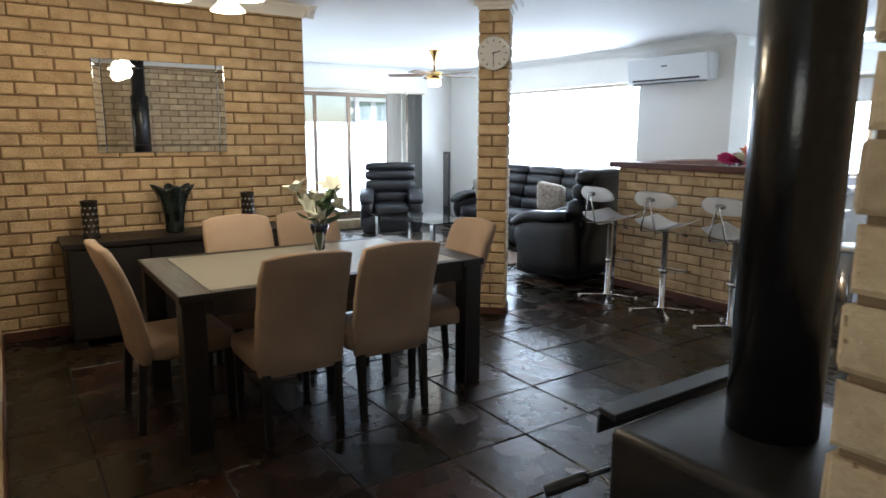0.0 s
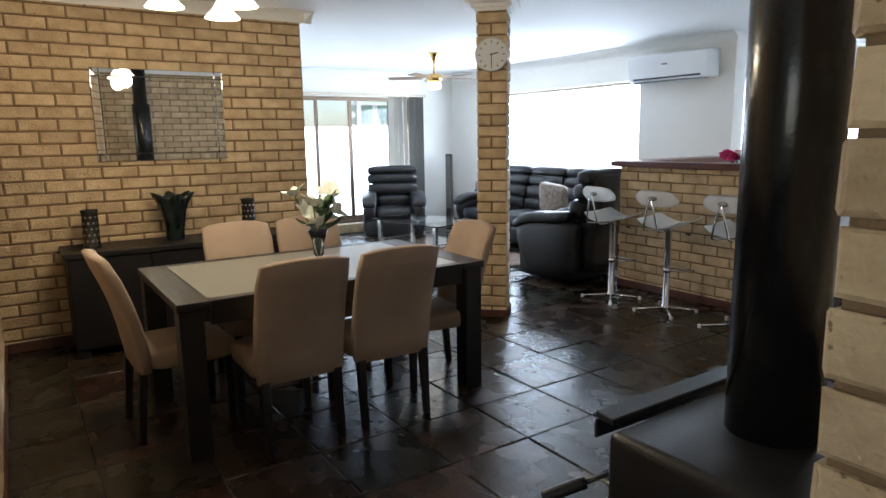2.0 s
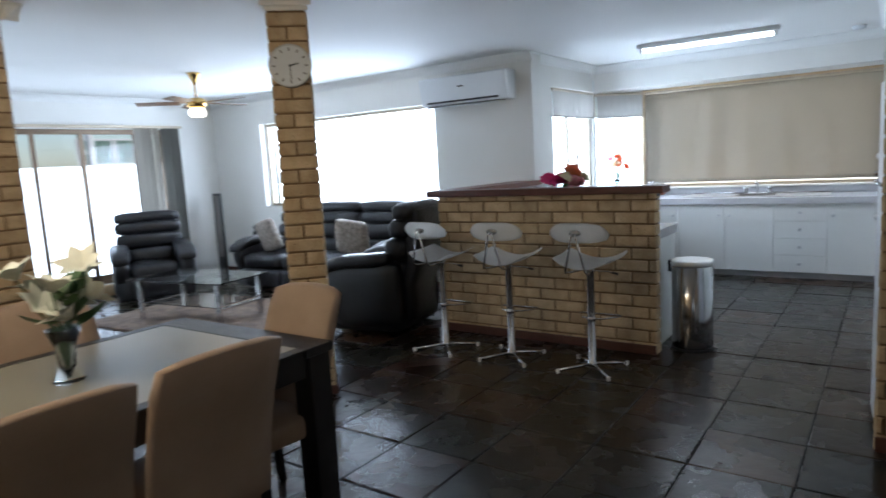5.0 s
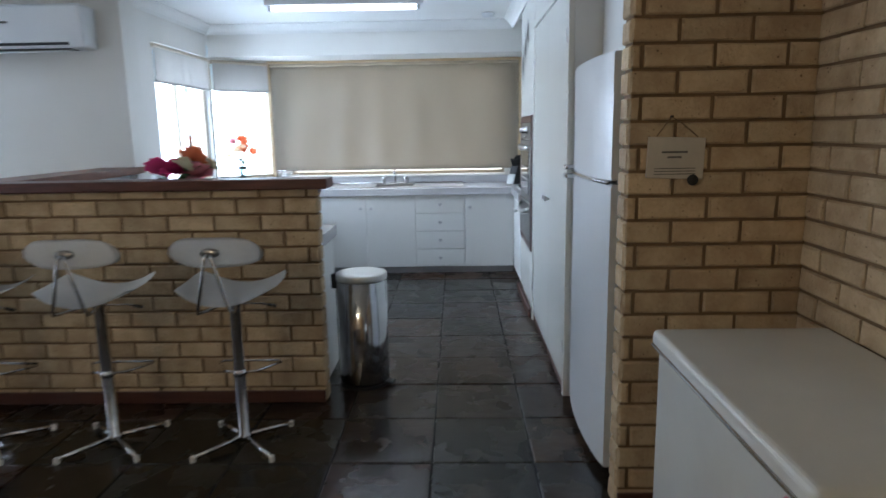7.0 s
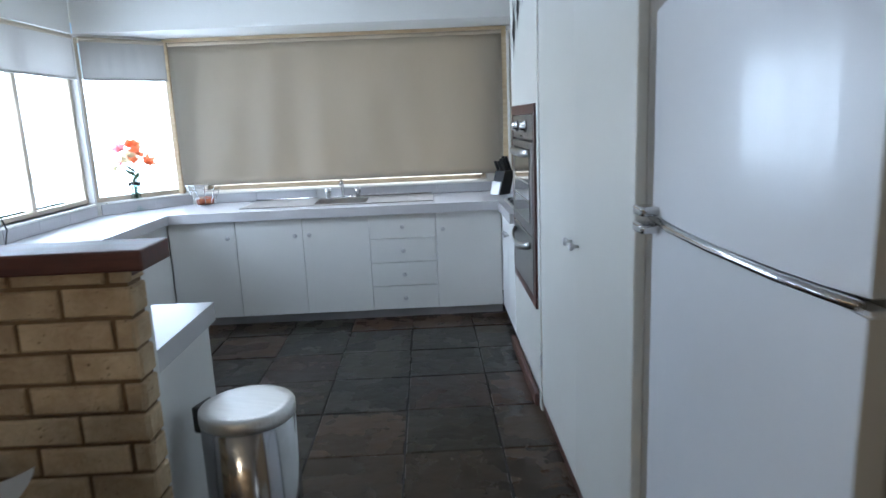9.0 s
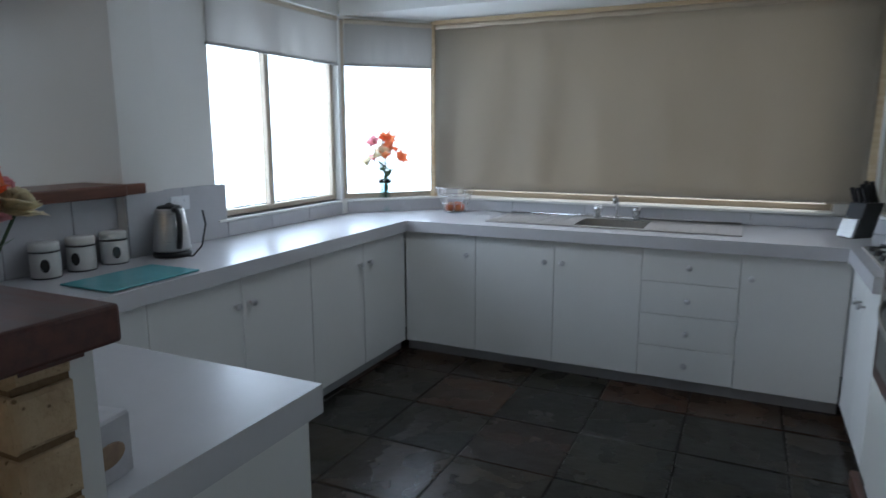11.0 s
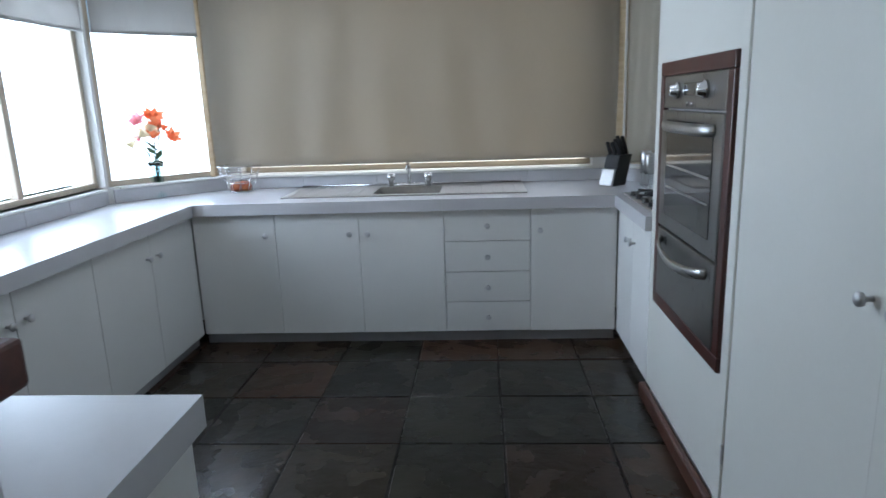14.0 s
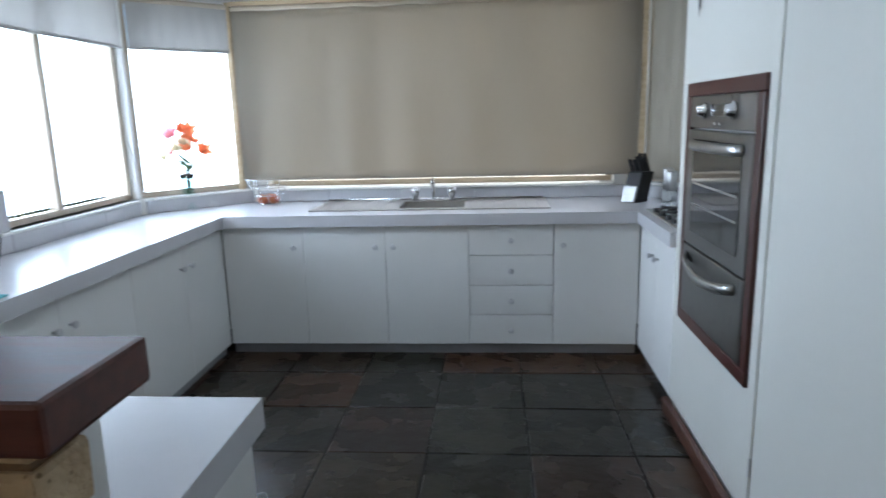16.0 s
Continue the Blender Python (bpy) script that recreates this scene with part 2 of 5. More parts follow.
BLACKMET = mat("black_stove_enamel", (0.012, 0.012, 0.013), 0.34, other=(0.02, 0.02, 0.021), scale=5, bump=0.1, bump_scale=120)
FLUE = mat("satin_black_flue", (0.009, 0.0095, 0.011), 0.2, rough_vary=0.015, scale=5, bump=0.06, bump_scale=80)
BLACKPL = mat("black_plastic", (0.012, 0.012, 0.013), 0.4, scale=8)
OVENGLASS = mat("dark_oven_glass", (0.035, 0.034, 0.033), 0.08, scale=4, coat=0.5)
MIRROR = mat("mirror_silver", (0.86, 0.87, 0.86), 0.012, 1.0, other=(0.85, 0.86, 0.85), scale=2, rough_vary=0.0)
STOOLW = mat("white_moulded_plastic", (0.8, 0.79, 0.77), 0.35, scale=4)
RUG = mat("shaggy_brown_rug", (0.22, 0.15, 0.105), 0.98, other=(0.11, 0.075, 0.055), scale=7, bump=0.9, bump_scale=160)


def petal_material(name, color, other):
    """Thin petals that let light through."""
    m = fabric_blind(name, color, 0.45)
    r = [n for n in m.node_tree.nodes if n.bl_idname == "ShaderNodeValToRGB"][0]
    r.color_ramp.elements[0].color = rgb(other)
    return m


PETALW = mat("white_petal", (0.72, 0.74, 0.66), 0.6, scale=12)
PETALP = petal_material("pink_petal", (0.78, 0.4, 0.42), (0.68, 0.24, 0.3))
PETALM = petal_material("magenta_petal", (0.66, 0.05, 0.2), (0.45, 0.02, 0.1))
PETALO = petal_material("coral_orange_petal", (0.85, 0.3, 0.14), (0.75, 0.2, 0.07))
PETALC = petal_material("cream_petal", (0.8, 0.74, 0.55), (0.72, 0.6, 0.36))
LEAF = mat("leaf_green", (0.06, 0.14, 0.045), 0.5, other=(0.035, 0.08, 0.03), scale=12)
STEM = mat("stem_green", (0.06, 0.11, 0.05), 0.6, scale=12)
DARKPOT = mat("dark_green_glaze", (0.018, 0.028, 0.026), 0.2, other=(0.01, 0.014, 0.013), scale=9, bump=0.2, bump_scale=25)
BRONZEPOT = mat("dark_pierced_metal", (0.05, 0.042, 0.036), 0.45, 0.6, other=(0.025, 0.02, 0.018), scale=30, bump=0.5, bump_scale=60)
CANW = mat("white_canister_enamel", (0.7, 0.69, 0.66), 0.3, scale=3)
BOARD = mat("aqua_glass_board", (0.13, 0.42, 0.45), 0.15, other=(0.10, 0.34, 0.38), scale=5)
CUSHION = mat("patterned_beige_cushion", (0.42, 0.37, 0.32), 0.9, other=(0.2, 0.17, 0.15), scale=24, bump=0.2)
PLAQUE = mat("painted_plaque", (0.55, 0.5, 0.42), 0.7, other=(0.48, 0.43, 0.36), scale=10)
CLOCKF = mat("clock_face_white", (0.66, 0.68, 0.7), 0.4, scale=3)
INK = mat("grey_print", (0.12, 0.11, 0.1), 0.7, scale=8)
YELLOW = mat("yellow_sticker", (0.7, 0.55, 0.05), 0.5, scale=8)
REDST = mat("red_sticker", (0.6, 0.04, 0.06), 0.5, scale=8)
APPLE = mat("red_apple_skin", (0.4, 0.05, 0.035), 0.3, other=(0.5, 0.2, 0.07), scale=9)
STRING = mat("jute_string", (0.2, 0.14, 0.08), 0.9, scale=30)
TUBE = mat("fluorescent_tube", (0.9, 0.95, 1.0), 0.5, glow=9.0, glow_color=(0.92, 0.97, 1.0))
SHADELIT = mat("lit_opal_glass", (0.9, 0.85, 0.75), 0.4, glow=3.0, glow_color=(1, 0.87, 0.66))
BLADE = mat("fan_blade_timber", (0.22, 0.13, 0.07), 0.4, other=(0.15, 0.085, 0.045), scale=5, stretch=(1, 9, 1))
VBLIND = fabric_blind("grey_vertical_blind", (0.2, 0.2, 0.18), 0.12)
SHEER = fabric_blind("pale_vertical_blind", (0.6, 0.58, 0.53), 0.35)
PAVE = mat("pale_patio_paving", (0.7, 0.67, 0.62), 0.8, scale=3, bump=0.2)
HEDGE = mat("garden_foliage", (0.09, 0.16, 0.05), 0.7, other=(0.04, 0.08, 0.025), scale=5)
LAWN = mat("dry_lawn", (0.20, 0.19, 0.09), 0.9, other=(0.12, 0.13, 0.05), scale=1.5, bump=0.3)
LATTICE = mat("green_lattice_paint", (0.06, 0.16, 0.09), 0.6, scale=4)
FENCE = mat("cream_steel_fence", (0.84, 0.82, 0.77), 0.6, scale=2)
TOASTW = mat("tissue_print_box", (0.5, 0.49, 0.5), 0.35, other=(0.42, 0.41, 0.43), scale=20)
SHELL = mat("shell_print", (0.33, 0.22, 0.13), 0.6, other=(0.2, 0.12, 0.08), scale=20)


# ---- building helpers ----
def mesh_of(bm, name, smooth=False):
    me = bpy.data.meshes.new(name)
    bmesh.ops.recalc_face_normals(bm, faces=bm.faces)
    for f in bm.faces:
        f.smooth = smooth
    bm.to_mesh(me)
    bm.free()
    return me


def part(name, bm, material, parent, label="", smooth=False, kind=""):
    ob = new(name, mesh_of(bm, name, smooth))
    ob.data.materials.append(material)
    ob.parent = parent
    return tagged(ob, label, kind=kind)


def thing(name, at=(0, 0, 0), turn=0, label="", category="", group="", kind=""):
    ob = new(name)
    ob.empty_display_size = 0.1
    ob.matrix_basis = pose(*at, 0, 0, turn)
    return tagged(ob, label, category, group, kind)


def box(x0, x1, y0, y1, z0, z1, bevel=0.0, seg=1, bm=None):
    b = bmesh.new()
    bmesh.ops.create_cube(b, size=1.0)
    for v in b.verts:
        v.co = ((x0 + x1) / 2 + v.co.x * (x1 - x0), (y0 + y1) / 2 + v.co.y * (y1 - y0), (z0 + z1) / 2 + v.co.z * (z1 - z0))
    if bevel:
        bmesh.ops.bevel(b, geom=list(b.edges), offset=bevel, segments=seg, affect="EDGES", profile=0.5)
    if bm is None:
        return b
    me = bpy.data.meshes.new("tmp")
    b.to_mesh(me)
    b.free()
    bm.from_mesh(me)
    bpy.data.meshes.remove(me)
    return bm


def lathe(profile, seg=24, bm=None):
    """A turned body from (radius, height) pairs round the z axis."""
    b = bm or bmesh.new()
    rings = []
    for r, z in profile:
        rings.append([b.verts.new((max(r, 1e-4) * math.cos(2 * math.pi * i / seg), max(r, 1e-4) * math.sin(2 * math.pi * i / seg), z)) for i in range(seg)])
    for a, c in zip(rings, rings[1:]):
        for i in range(seg):
            b.faces.new((a[i], a[(i + 1) % seg], c[(i + 1) % seg], c[i]))
    b.faces.new(rings[0])
    b.faces.new(rings[-1])
    return b


def rod(points, r, seg=8, bm=None):
    """A round bar that follows points."""
    b = bm or bmesh.new()
    pts = [Vector(p) for p in points]
    rings = []
    for i, p in enumerate(pts):
        d = ((pts[min(i + 1, len(pts) - 1)] - p).normalized() + (p - pts[max(i - 1, 0)]).normalized())
        d = d.normalized() if d.length > 1e-6 else Vector((0, 0, 1))
        u = d.orthogonal().normalized() if i == 0 else (u - u.dot(d) * d).normalized()
        w = d.cross(u)
        rings.append([b.verts.new(p + r * (math.cos(2 * math.pi * k / seg) * u + math.sin(2 * math.pi * k / seg) * w)) for k in range(seg)])
    for a, c in zip(rings, rings[1:]):
        for k in range(seg):
            b.faces.new((a[k], a[(k + 1) % seg], c[(k + 1) % seg], c[k]))
    b.faces.new(rings[0])
    b.faces.new(rings[-1])
    return b


def prism(outline, z0, z1, bm=None):
    b = bm or bmesh.new()
    lo = [b.verts.new((x, y, z0)) for x, y in outline]
    hi = [b.verts.new((x, y, z1)) for x, y in outline]
    n = len(outline)
    b.faces.new(lo[::-1])
    b.faces.new(hi)
    for i in range(n):
        b.faces.new((lo[i], lo[(i + 1) % n], hi[(i + 1) % n], hi[i]))
    return b


def moved(bm, m):
    bmesh.ops.transform(bm, matrix=m, verts=bm.verts)
    return bm


def puff(x0, x1, y0, y1, z0, z1, r, seed=0, amount=0.008):
    """A stuffed, rounded cushion body."""
    b = box(x0, x1, y0, y1, z0, z1)
    bmesh.ops.subdivide_edges(b, edges=list(b.edges), cuts=5, use_grid_fill=True)
    c = Vector(((x0 + x1) / 2, (y0 + y1) / 2, (z0 + z1) / 2))
    h = Vector(((x1 - x0) / 2, (y1 - y0) / 2, (z1 - z0) / 2))
    for v in b.verts:
        d = v.co - c
        q = Vector([max(-(h[i] - r), min(h[i] - r, d[i])) for i in range(3)])
        e = d - q
        if e.length > 1e-6:
            k = e.normalized() * r
            v.co = c + q + k
        n = noise.noise(v.co * 4 + Vector((seed, seed * 2, 0)))
        v.co += (v.co - c).normalized() * n * amount
    return b


def wall(name, p0, p1, z0, z1, thick, holes=(), material=None, label=""):
    """A wall whose face runs from p0 to p1 in plan; its body lies to the left of that way. holes: (from, to, bottom, top) along it."""
    a, e = Vector(p0), Vector(p1)
    length = (e - a).length
    b = bmesh.new()
    xs = sorted({0.0, length, *(h[0] for h in holes), *(h[1] for h in holes)})
    for s0, s1 in zip(xs, xs[1:]):
        cuts = sorted((h[2], h[3]) for h in holes if h[0] <= s0 + 1e-6 and h[1] >= s1 - 1e-6)
        z = z0
        for c0, c1 in cuts:
            if c0 > z + 1e-6:
                box(s0, s1, 0, thick, z, c0, bm=b)
            z = c1
        if z < z1 - 1e-6:
            box(s0, s1, 0, thick, z, z1, bm=b)
    ang = math.atan2(e.y - a.y, e.x - a.x)
    moved(b, Matrix.Translation((a.x, a.y, 0)) @ Matrix.Rotation(ang, 4, "Z"))
    ob = new(name, mesh_of(b, name))
    ob.data.materials.append(material or PLASTER)
    return tagged(ob, label or "smooth white painted plaster wall", "wall", kind="structure")


def structure(name, bm, material, label, category):
    ob = new(name, mesh_of(bm, name))
    ob.data.materials.append(material)
    return tagged(ob, label, category, kind="structure")


CEIL_Z = 2.57

# ---- setting ----
ground = structure("ground", prism([(-60, -60), (60, -60), (60, 60), (-60, 60)], -0.35, -0.12), LAWN, "dry green lawn round the house", "ground")
floor = structure("floor", prism([(-6.0, -9.7), (4.9, -9.7), (4.9, 0.9), (-6.0, 0.9)], -0.12, -0.006), GROUT, "dark riven slate tiles with dark joints", "floor")
# The slab runs past the walls as unseen eaves, added to keep sun out.
ceiling = structure("ceiling", prism([(-6.9, -10.2), (5.2, -10.2), (5.2, 1.6), (-6.9, 1.6)], CEIL_Z, CEIL_Z + 0.12), CEIL, "flat white painted plasterboard ceiling", "ceiling")

# brick walls carry a mortar core; their bricks follow at the end
CORE = 0.006
wall_mirror = wall("wall_mirror", (-1.79 - CORE, -6.10), (-1.79 - CORE, -8.70), 0, CEIL_Z, -0.22, material=MORTAR, label="cream face brick wall with brown raked joints")
wall_left = wall("wall_left", (-1.79, -8.47 - CORE), (2.40, -8.47 - CORE), 0, CEIL_Z, -0.22, material=MORTAR, label="cream face brick side wall of the dining area")
wall_hearth = wall("wall_hearth", (3.22 + CORE, -7.20), (3.22 + CORE, -4.20), 0, CEIL_Z, -0.215, material=MORTAR, label="cream face brick wall behind the wood stove")
wall_pier = wall("wall_pier", (3.365 + CORE, -7.59 + CORE), (3.365 + CORE, -7.201), 0, CEIL_Z, -0.3, material=MORTAR, label="rough cream face brick pier at the room's entrance")
wall_nib = wall("wall_nib", (2.578 + CORE, -4.34 + CORE), (3.22 + CORE, -4.34 + CORE), 0, CEIL_Z, 0.10, material=MORTAR, label="short cream face brick nib wall beside the fridge")
column = thing("brick_column", (-0.573, -4.947, 0), 45, "square cream face brick column under the ceiling", "column", kind="structure")
part("mortar_core", box(-0.112, 0.112, -0.112, 0.112, 0, CEIL_Z - 0.1), MORTAR, column)

wall_lounge = wall("wall_lounge", (-0.50, -1.72), (-5.85, -1.72), 0, CEIL_Z, -0.22, holes=[(1.26, 4.31, 1.0, 2.16)])
wall_slider = wall("wall_slider", (-5.85, -1.72), (-5.85, -6.3), 0, CEIL_Z, -0.22, holes=[(0.82, 3.4, 0.14, 2.16)])
wall("wall_lounge_end", (-5.85, -6.1), (-2.02, -6.1), 0, CEIL_Z, -0.2)
wall_kitchen_left = wall("wall_kitchen_left", (-0.57, -1.50), (-0.57, 0.13), 0, CEIL_Z, 0.22, holes=[(0.41, 1.615, 1.0, 2.26)])
wall_corner_left = wall("wall_corner_left", (-0.57, 0.13), (-0.02, 0.70), 0, 2.26, 0.2, holes=[(0.008, 0.745, 1.0, 2.24)])
wall_sink = wall("wall_sink", (-0.02, 0.70), (2.62, 0.70), 0, 2.26, 0.2, holes=[(0.1, 2.54, 1.0, 2.22)])
wall_corner_right = wall("wall_corner_right", (2.62, 0.70), (3.19, 0.13), 0, 2.26, 0.2, holes=[(0.08, 0.72, 1.0, 2.22)])
wall("wall_kitchen_right", (3.19, 0.13), (3.19, -4.23), 0, CEIL_Z, 0.2)
structure("wall_bay_bulkhead", box(-0.57, 3.19, 0.15, 0.9, 2.26, CEIL_Z), PLASTER, "white painted bulkhead over the kitchen bay window", "wall")
wall("wall_hall_end", (3.65, -7.40), (4.7, -7.40), 0, CEIL_Z, 0.2)
wall("wall_hall_right", (4.7, -7.40), (4.7, -9.6), 0, CEIL_Z, 0.2)
wall("wall_hall_back", (4.7, -9.5), (2.4, -9.5), 0, CEIL_Z, 0.2, holes=[(0.1, 1.3, 0.9, 2.1)])
wall("wall_hall_left", (2.4, -9.5), (2.4, -8.70), 0, CEIL_Z, 0.2)


def cornice(name, p0, p1, side):
    """Coved plaster moulding along the top of a wall; side 1 or -1 is the room's side."""
    a, e = Vector(p0), Vector(p1)
    n = (e - a).length
    b = bmesh.new()
    prof = [(0, 0), (0, -0.088), (0.01, -0.09), (0.022, -0.062), (0.045, -0.036), (0.066, -0.02), (0.09, -0.01), (0.092, 0)]
    lo = [b.verts.new((0, side * (p + 0.002), CEIL_Z - 0.001 + q)) for p, q in prof]
    hi = [b.verts.new((n, side * (p + 0.002), CEIL_Z - 0.001 + q)) for p, q in prof]
    b.faces.new(lo)
    b.faces.new(hi)
    for i in range(len(prof)):
        b.faces.new((lo[i], lo[(i + 1) % len(prof)], hi[(i + 1) % len(prof)], hi[i]))
    moved(b, Matrix.Translation((a.x, a.y, 0)) @ Matrix.Rotation(math.atan2(e.y - a.y, e.x - a.x), 4, "Z"))
    return structure(name, b, CEIL, "coved white plaster cornice", "cornice")


cornice("trim_mirror_wall", (-1.785, -8.47), (-1.785, -6.0), -1)
cornice("trim_mirror_end", (-1.70, -6.095), (-2.02, -6.095), -1)
cornice("trim_left_wall", (-1.79, -8.465), (2.4, -8.465), 1)
cornice("trim_hearth_wall", (3.215, -7.2), (3.215, -4.34), 1)
cornice("trim_nib", (2.48, -4.345), (3.22, -4.345), -1)
cornice("trim_lounge", (-5.85, -1.72), (-0.48, -1.72), -1)
cornice("trim_slider_wall", (-5.85, -6.1), (-5.85, -1.72), -1)
cornice("trim_kitchen_left", (-0.57, -1.72), (-0.57, 0.15), -1)
cornice("trim_bulkhead", (-0.57, 0.15), (2.56, 0.15), -1)
cornice("trim_pantry", (2.56, 0.15), (2.56, -4.2), -1)
b = bmesh.new()
for k, (w, z) in enumerate(((0.122, -0.10), (0.13, -0.075), (0.155, -0.045), (0.20, -0.018), (0.205, 0.0))):
    if k:
        box(-w, w, -w, w, CEIL_Z + zp, CEIL_Z + z - 0.0012, bm=b)
    zp = z
capital = structure("trim_column", moved(b, pose(-0.573, -4.947, 0, 0, 0, 45)), CEIL, "stepped white plaster cornice round the column", "cornice")


def skirting(name, x0, x1, y0, y1, h=0.075):
    return structure(name, box(x0, x1, y0, y1, 0, h, 0.004), SKIRT, "dark red timber skirting board", "skirting")


skirting("baseboard_mirror", -1.789, -1.772, -8.45, -6.1)
skirting("baseboard_left", -1.77, 2.4, -8.469, -8.452)
skirting("baseboard_nib", 2.578, 3.2, -4.358, -4.341)
skirting("baseboard_hearth", 3.20, 3.219, -7.19, -4.36)
skirting("baseboard_lounge", -5.84, -0.9, -1.738, -1.721)
skirting("baseboard_pantry", 2.525, 2.555, -1.70, -0.74, 0.07)
for k in range(4):
    b = moved(box(-0.123, 0.123, -0.136, -0.1185, 0, 0.06, 0.003), pose(-0.573, -4.947, 0, 0, 0, 45 + 90 * k))
    structure("baseboard_column", b, SKIRT, "dark red timber skirting round the column", "skirting")


# ---- windows ----
def window(name, at, turn, width, z0, z1, mullions, material, label, depth=0.05):
    """Aluminium window; x runs along the wall, y outward."""
    w = thing(name, at, turn, label, "window", kind="structure")
    t = 0.035
    part("sill_rail", box(0, width, 0, depth, z0, z0 + t, 0.003), material, w)
    part("head_rail", box(0, width, 0, depth, z1 - t, z1, 0.003), material, w)
    for x in (0, width - t):
        part("jamb", box(x, x + t, 0.002, depth - 0.002, z0 + t, z1 - t, 0.003), material, w)
    edges = [t]
    for m in mullions:
        part("mullion", box(m - 0.022, m + 0.022, -0.004, depth - 0.004, z0 + t, z1 - t, 0.003), material, w)
        edges += [m - 0.022, m + 0.022]
    edges.append(width - t)
    for i in range(0, len(edges), 2):
        p = part("pane", box(edges[i], edges[i + 1], depth / 2 - 0.003, depth / 2 + 0.003, z0 + t, z1 - t), WINGLASS, w)
        p.visible_shadow = False
    return w


window("window_1", (-1.765, -1.62, 0), 180, 3.04, 1.002, 2.158, [], ALU, "wide lounge window with white glare outside")
bpy.data.objects["window_1"].scale = (1, -1, 1)
window("window_2", (-0.615, -1.088, 0), 90, 1.20, 1.002, 2.258, [0.51], ALU, "cream aluminium sliding window above the worktop")
window("window_3", (-0.588, 0.160, 0), 46.02, 0.735, 1.002, 2.238, [], ALU, "angled corner window of the kitchen bay")
window("window_4", (0.082, 0.78, 0), 0, 2.436, 1.002, 2.218, [], ALU, "wide window over the sink behind a closed blind")
window("window_5", (2.62 + 0.11, 0.70 + 0.01, 0), -45, 0.62, 1.002, 2.218, [], ALU, "angled window behind a closed blind")
for nm, bm in (("window_sill_left", box(-0.66, -0.545, -1.10, 0.09, 0.985, 1.0, 0.003)),
               ("window_sill_lounge", box(-4.82, -1.75, -1.73, -1.62, 0.985, 1.0, 0.003))):
    structure(nm, bm, PLASTER, "white painted window sill board", "sill")
structure("window_sill_sink", box(0.09, 2.51, 0.66, 0.79, 0.98, 0.997, 0.003), PLASTER, "white painted window sill board", "sill")
structure("window_sill_corner", moved(box(0.07, 0.73, -0.03, 0.1, 0.985, 0.999, 0.003), pose(-0.57, 0.13, 0, 0, 0, 46.02)), PLASTER, "white painted window sill board", "sill")
structure("trim_bay_post", box(-0.112, -0.072, 0.612, 0.665, 1.0, 2.255, 0.004), PINE, "pale timber post between the bay windows", "trim")
structure("trim_bay_post_right", box(2.655, 2.70, 0.605, 0.655, 1.0, 2.255, 0.004), PINE, "pale timber post between the bay windows", "trim")


def roller_blind(name, at, turn, width, top, bottom, cloth, label, ripple=0.008):
    t = thing(name, at, turn, label, "blind")
    b = bmesh.new()
    nx, nz = 64, 18
    g = [[b.verts.new((width * i / nx, ripple * math.sin(i * 0.62 + (k / nz) * 7.0 * (i / nx - 0.45)) * (0.25 + 0.75 * (1 - k / nz)) * (0.75 + 0.9 * noise.noise(Vector((i * 0.11, k * 0.12, width)))), bottom + (top - bottom) * k / nz)) for i in range(nx + 1)] for k in range(nz + 1)]
    for k in range(nz):
        for i in range(nx):
            b.faces.new((g[k][i], g[k][i + 1], g[k + 1][i + 1], g[k + 1][i]))
    bmesh.ops.solidify(b, geom=list(b.faces), thickness=0.0015)
    part("cloth", b, cloth, t, smooth=True)
    part("bottom_bar", box(0, width, -0.008, 0.012, bottom - 0.006, bottom + 0.008, 0.003), cloth, t)
    part("roller", moved(rod([(0, 0, 0), (width, 0, 0)], 0.02, 12), pose(0, 0.012, top + 0.005)), ALU, t)
    return t


roller_blind("roller_blind", (-0.06, 0.605, 0), 0, 2.72, 2.205, 1.066, BLIND, "beige roller blind drawn down over the sink window", 0.014)
roller_blind("roller_blind", (2.72, 0.575, 0), -45, 0.62, 2.2, 1.03, BLIND, "beige roller blind drawn down beside the hob")
roller_blind("roller_blind", (-0.555, -1.11, 0), 90, 1.2, 2.225, 1.93, SHADEB, "half-raised cream roller blind above the worktop", 0.003)
roller_blind("roller_blind", (-0.53, 0.135, 0), 46, 0.64, 2.215, 1.93, SHADEB, "half-raised grey roller blind in the bay corner", 0.003)
pel = thing("timber_pelmet", (0, 0, 0), 0, "long pale timber batten above the sink blind", "pelmet")
part("batten", box(-0.06, 2.66, 0.57, 0.60, 2.225, 2.252, 0.003), PINE, pel)

